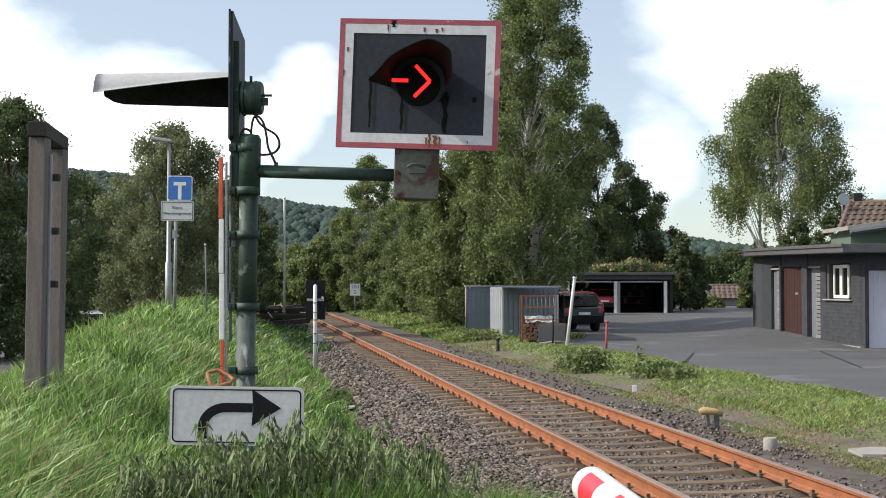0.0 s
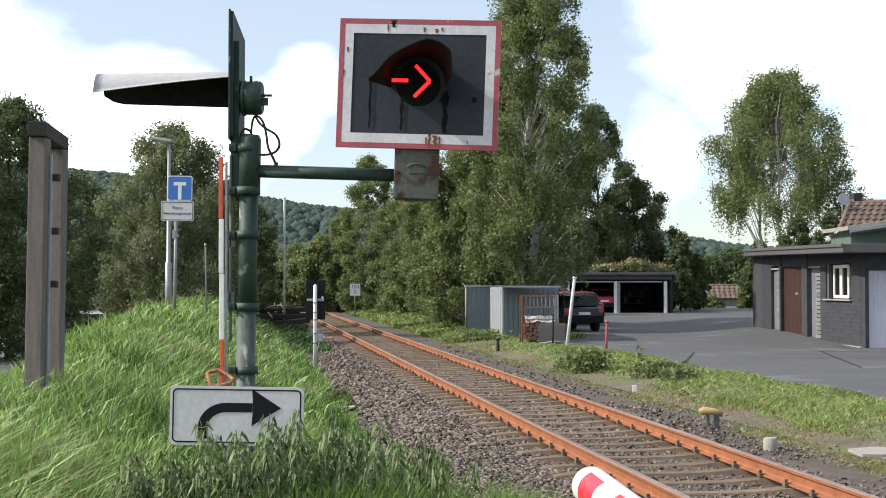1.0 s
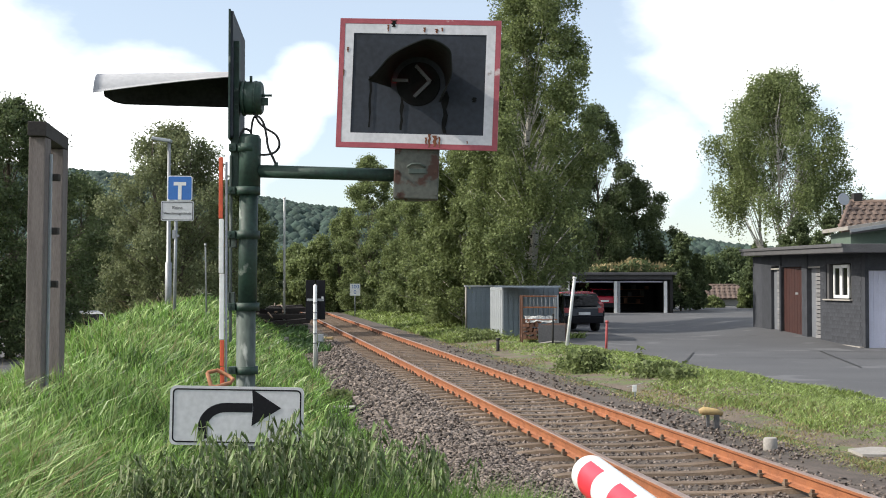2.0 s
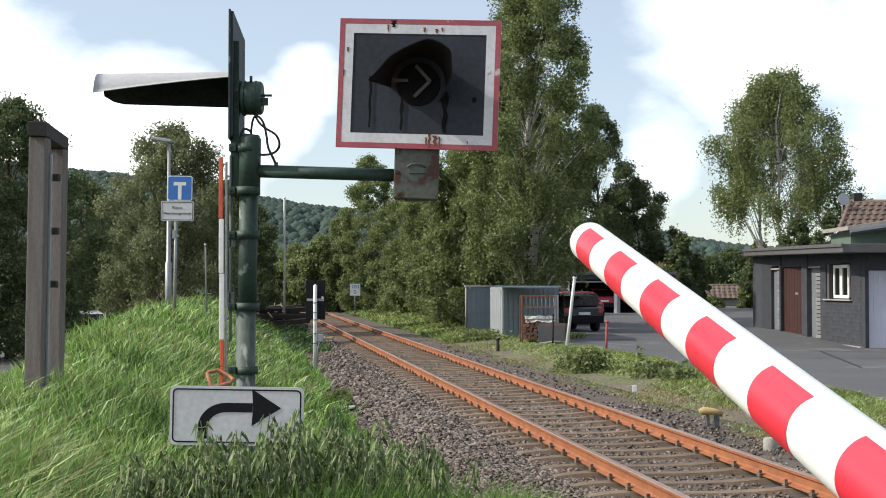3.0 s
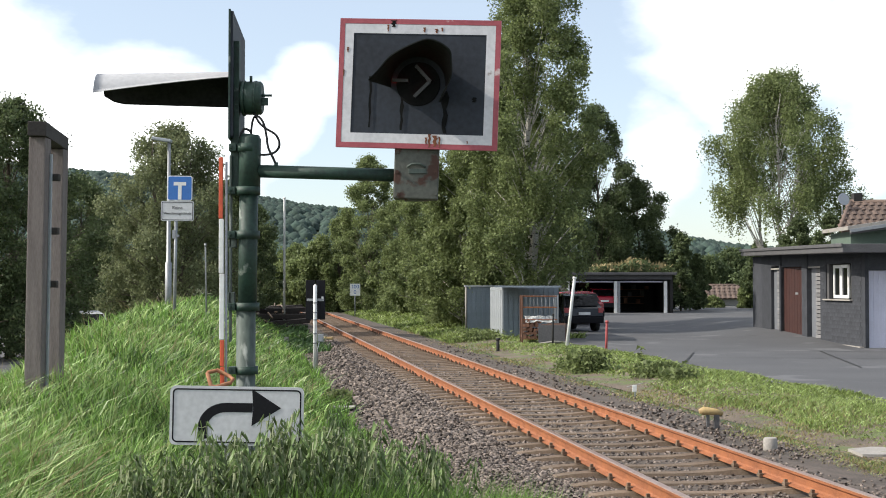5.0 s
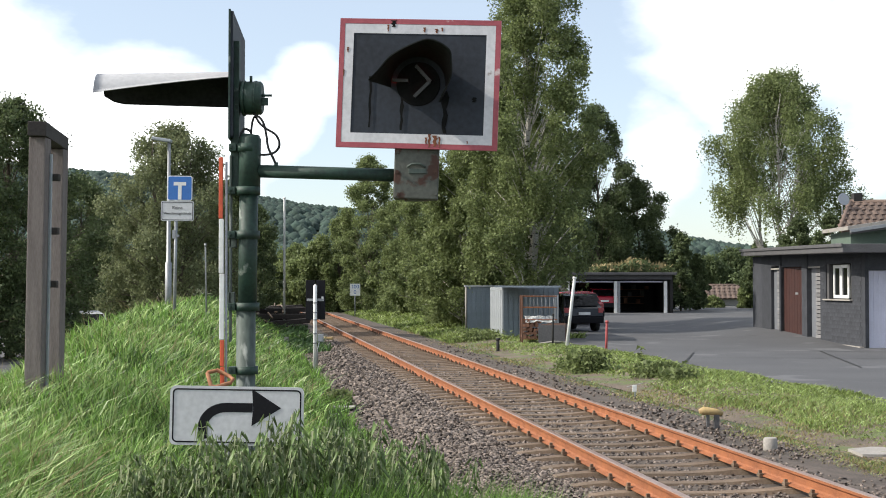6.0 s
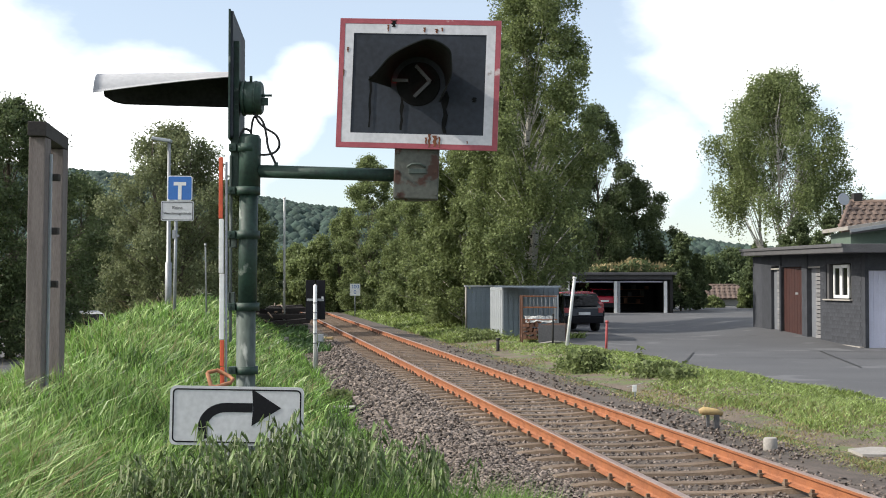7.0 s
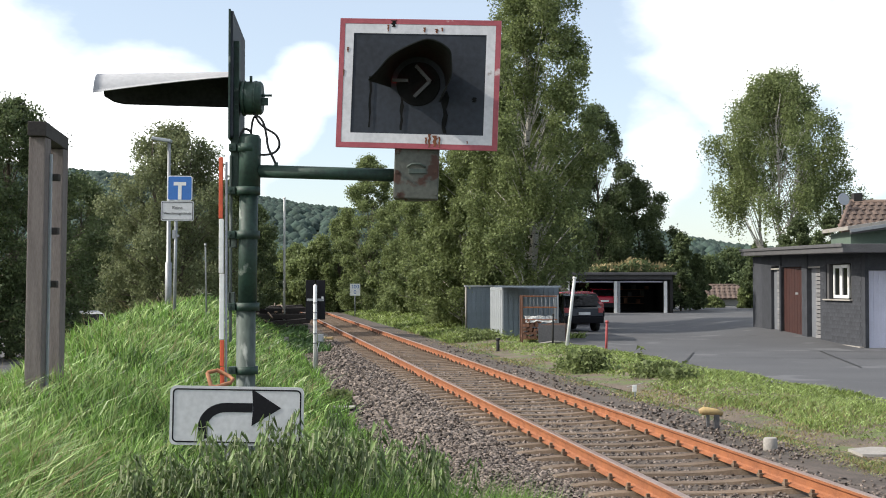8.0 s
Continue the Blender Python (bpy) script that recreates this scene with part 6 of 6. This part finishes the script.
def build_weeds():
    rnd = random.Random(12)
    kinds = [nettle_mesh(100 + i, 0.72 + 0.05 * i) for i in range(7)]
    spots = []
    for i in range(120):
        px = rnd.uniform(215, 800)
        d = rnd.uniform(4.75, 5.45) if px < 560 else rnd.uniform(5.0, 6.6)
        # tops fall away to either side of the middle
        top = 742 + 90 * rnd.random() ** 0.6 + (0.34 * max(0, 400 - px)) + 0.12 * max(0, px - 640) - (40 if 430 < px < 660 else 15)
        spots.append(((px - 784) / 2277 * d, d, 1.86 - (top - 507) / 2277 * d))
    for i, (x, y, top) in enumerate(spots):
        g = ground_z(x, y)
        k = rnd.randrange(7)
        ob = new("nettle", kinds[k])
        h = 0.72 + 0.05 * k
        s = max(0.5, (top - g) / h)
        ob.scale = (0.6 + 0.4 * s, 0.6 + 0.4 * s, s)
        place = (x, y, g - 0.02, rnd.uniform(-4, 4), rnd.uniform(-4, 4), rnd.uniform(0, 360))
        ob.matrix_basis = pose(*place) @ Matrix.Diagonal((*ob.scale, 1))
        tagged(ob, "tall leafy nettle in front of the arrow plate", "weed", "nettles below the mast")
        if i % 9 == 0:
            SWAYING.append((ob, place))
    # grass tuft at the foot of the ballast
    rng = np.random.RandomState(9)
    n = 5200
    px = rng.normal(905, 42, n).clip(800, 985)
    d = rng.uniform(5.6, 7.2, n)
    x = (px - 784) / 2277 * d
    z = np.array([ground_z(a, b) for a, b in zip(x, d)])
    h = (1.86 - (852 + rng.uniform(-25, 30, n) + 0.6 * np.abs(px - 905) - 507) / 2277 * d - z).clip(0.15, 1.2)
    blades("tall_grass_tuft", "tall dark grass beside the nettles", x, d, z, h, rng.uniform(0.003, 0.0055, n), M["grass"], rng, lean=0.22, wind=(0.02, 0))
    n = 14000
    px = rng.uniform(200, 860, n)
    d = rng.uniform(4.7, 5.6, n)
    x = (px - 784) / 2277 * d
    z = np.array([ground_z(a, b) for a, b in zip(x, d)])
    h = (1.86 - (812 + rng.uniform(-25, 60, n) + 0.25 * np.abs(px - 520) * (px < 520) - 507) / 2277 * d - z).clip(0.15, 1.2)
    blades("weed_grass", "long grass blades among the nettles", x, d, z, h, rng.uniform(0.002, 0.0045, n), M["grass"], rng, lean=0.35)
    # leafy weeds on the verge
    for px, d, top, r, n in ((1040, 29, 618, 0.5, 1500), (1010, 30, 640, 0.35, 700), (1165, 26.5, 640, 0.5, 900), (1200, 25.5, 652, 0.4, 500), (845, 45, 583, 0.9, 900), (1135, 28, 610, 0.12, 60), (600, 21, 690, 0.2, 300)):
        x = (px - 784) / 2277 * d
        g = ground_z(x, d)
        h = 1.86 - (top - 507) / 2277 * d - g
        c = rng.normal(size=(n, 3)) * np.array([r * 0.5, r * 0.4, 0]) + np.array([0, 0, 1]) * (rng.random_sample((n, 1)) ** 1.4 * h)
        ob = quads_object("verge_weed", leaf_quads(c, 0.09, rng, 0.1), M["leaf"], 3)
        ob.matrix_basis = pose(x, d, g)
        tagged(ob, "low leafy weed on the verge", "weed", kind="stuff")


build_weeds()


# ---------------------------------------------------------------- crushed stone
def build_stones():
    rng = np.random.RandomState(17)
    n = 76000
    u = 1 / rng.uniform(1 / 46, 1 / 5.5, n)
    w = np.where(rng.random_sample(n) < 0.66, rng.uniform(-3.1, -0.9, n), -0.9 + 4.6 * rng.random_sample(n) ** 2.1)
    x = (w + ACROSS) * CT - u * ST
    y = (w + ACROSS) * ST + u * CT
    z = np.where(np.abs(w) < 1.8, -0.05, -0.05 - 0.1 * (np.abs(w) - 1.8)) + 0.006 - np.where(np.abs(w) < 1.3, 0.004, 0.0)
    z = np.where(w > 2.7, np.maximum(z, -0.11 + 0.14 * np.clip((w - 2.6) / 1.9, 0, 1) ** 2), z)
    # clear of the rails
    keep = (np.abs(np.abs(w) - 0.7525) > 0.10) & (np.abs(x) < 0.4 * y + 0.5)
    keep &= (w < 1.5) | (np.sin(x * 1.9 + y * 0.7) * np.sin(y * 0.9 - x) > rng.uniform(-0.95, 0.15, n))
    x, y, z, across_keep = x[keep], y[keep], z[keep], w[keep]
    m = len(x)
    s = rng.uniform(0.011, 0.030, m) * np.clip(y / 14, 0.9, 1.35) * np.where(np.abs(across_keep) < 1.3, 0.8, 1.0) * np.where(across_keep > 1.4, 0.72, 1.0)
    cube = np.array([(-1, -1, -1), (1, -1, -1), (1, 1, -1), (-1, 1, -1), (-1, -1, 1), (1, -1, 1), (1, 1, 1), (-1, 1, 1)], dtype=float)
    v = cube[None] * rng.uniform(0.45, 1.0, (m, 8, 3))
    q = rng.normal(size=(m, 4))
    q /= np.linalg.norm(q, axis=1)[:, None]
    a, b, c, d = q.T
    R = np.stack([1 - 2 * (c * c + d * d), 2 * (b * c - a * d), 2 * (b * d + a * c), 2 * (b * c + a * d), 1 - 2 * (b * b + d * d), 2 * (c * d - a * b),
                  2 * (b * d - a * c), 2 * (c * d + a * b), 1 - 2 * (b * b + c * c)], axis=1).reshape(m, 3, 3)
    v = np.einsum("nij,nkj->nki", R, v) * s[:, None, None] * np.array([1, 1, 0.8]) + np.stack([x, y, z], axis=1)[:, None]
    quad = np.array([(4, 5, 6, 7), (0, 1, 5, 4), (1, 2, 6, 5), (2, 3, 7, 6), (3, 0, 4, 7)])
    idx = (quad[None] + 8 * np.arange(m)[:, None, None]).reshape(-1)
    me = bpy.data.meshes.new("ballast_stones")
    me.vertices.add(8 * m)
    me.vertices.foreach_set("co", v.astype(np.float32).ravel())
    me.loops.add(len(idx))
    me.loops.foreach_set("vertex_index", idx.astype(np.int32))
    me.polygons.add(5 * m)
    me.polygons.foreach_set("loop_start", np.arange(0, 20 * m, 4, dtype=np.int32))
    me.polygons.foreach_set("loop_total", np.full(5 * m, 4, dtype=np.int32))
    me.materials.append(M["stone"])
    me.update(calc_edges=True)
    tagged(new("ballast_stones", me), "loose brown grey crushed stone around the track", "ballast", kind="stuff")


build_stones()


def build_far_woods():
    """Crowns of the woods on the far hills, each a lumpy clump of faces."""
    rng = np.random.RandomState(23)
    verts, faces = [], []
    rings, sides = 3, 6
    out = []
    n = 9000
    a = rng.uniform(-0.36, 0.36, n)
    far = rng.uniform(430, 930, n)
    for i in range(n):
        x, y = far[i] * math.sin(a[i]), far[i] * math.cos(a[i])
        g = ground_z(x, y)
        r = rng.uniform(2.4, 4.6)
        i0 = len(verts)
        for j in range(rings):
            t = j / (rings - 1)
            rr = r * math.cos(math.pi * 0.47 * t)
            for k in range(sides):
                b = k * math.tau / sides + j * 0.5
                q = rr * rng.uniform(0.7, 1.15)
                verts.append((x + q * math.cos(b), y + q * math.sin(b), g + r * 1.15 * (1 - (1 - t) ** 1.6) * rng.uniform(0.95, 1.05)))
        for j in range(rings - 1):
            for k in range(sides):
                faces.append((i0 + j * sides + k, i0 + j * sides + (k + 1) % sides, i0 + (j + 1) * sides + (k + 1) % sides, i0 + (j + 1) * sides + k))
        faces.append(tuple(i0 + (rings - 1) * sides + k for k in range(sides)))
    tagged(new("far_woods", mesh_of("far_woods", verts, faces, M["far_wood"], True)), "dark green woods on the far hills", "woods", kind="stuff")


build_far_woods()



# ---------------------------------------------------------------- what moves
def motions():
    base = pose(*PIVOT, 0, ARM_LEAN, ARM_TURN)
    rows = [(0, 0.43), (1.7, 0.43), (1.9, 0.62), (2.2, 2.0), (2.5, 4.6), (2.8, 8.46), (3.0, 11.3), (3.2, 14.45), (3.4, 17.68), (3.6, 21.35), (3.8, 25.2), (4.0, 29.6), (4.2, 34.0), (4.5, 40.6),
            (4.8, 47.0), (5.2, 55.2), (5.6, 62.6), (6.0, 69.4), (6.5, 76.2), (7.0, 80.4), (7.5, 82.0), (8.0, 82.0)]
    walk(barrier, [(t, base @ pose(0, 0, 0, a, 0, 0)) for t, a in rows])
    # lamp bars: 0 shows the bright side, a quarter turn the dim side, half a turn the dark side
    turns = [(0, 0), (0.4, 0), (0.4333, -45), (0.4667, -90), (0.6, -90), (0.6333, -135), (0.6667, -180), (0.7333, -180), (0.7667, -135), (0.8, -90), (0.8667, -90), (0.9, -60), (0.9333, -30), (0.9667, 0),
             (1.4, 0), (1.4333, -45), (1.4667, -90), (1.5667, -90), (1.6, -135), (1.6333, -180), (8.0, -180)]
    for ob, (_, place) in zip(lamp_bars, LAMP_BARS):
        walk(ob, [(t, place @ pose(0, 0, 0, a, 0, 0)) for t, a in turns])

    # a few nettles rock in the wind
    for k, (ob, (x, y, z, rx, ry, rz)) in enumerate(SWAYING):
        rows = [(0.8 * i, pose(x, y, z, rx + 1.6 * math.sin(1.9 * i + k), ry + 2.2 * math.cos(1.4 * i + 2.1 * k), rz)) for i in range(11)]
        walk(ob, rows)


motions()
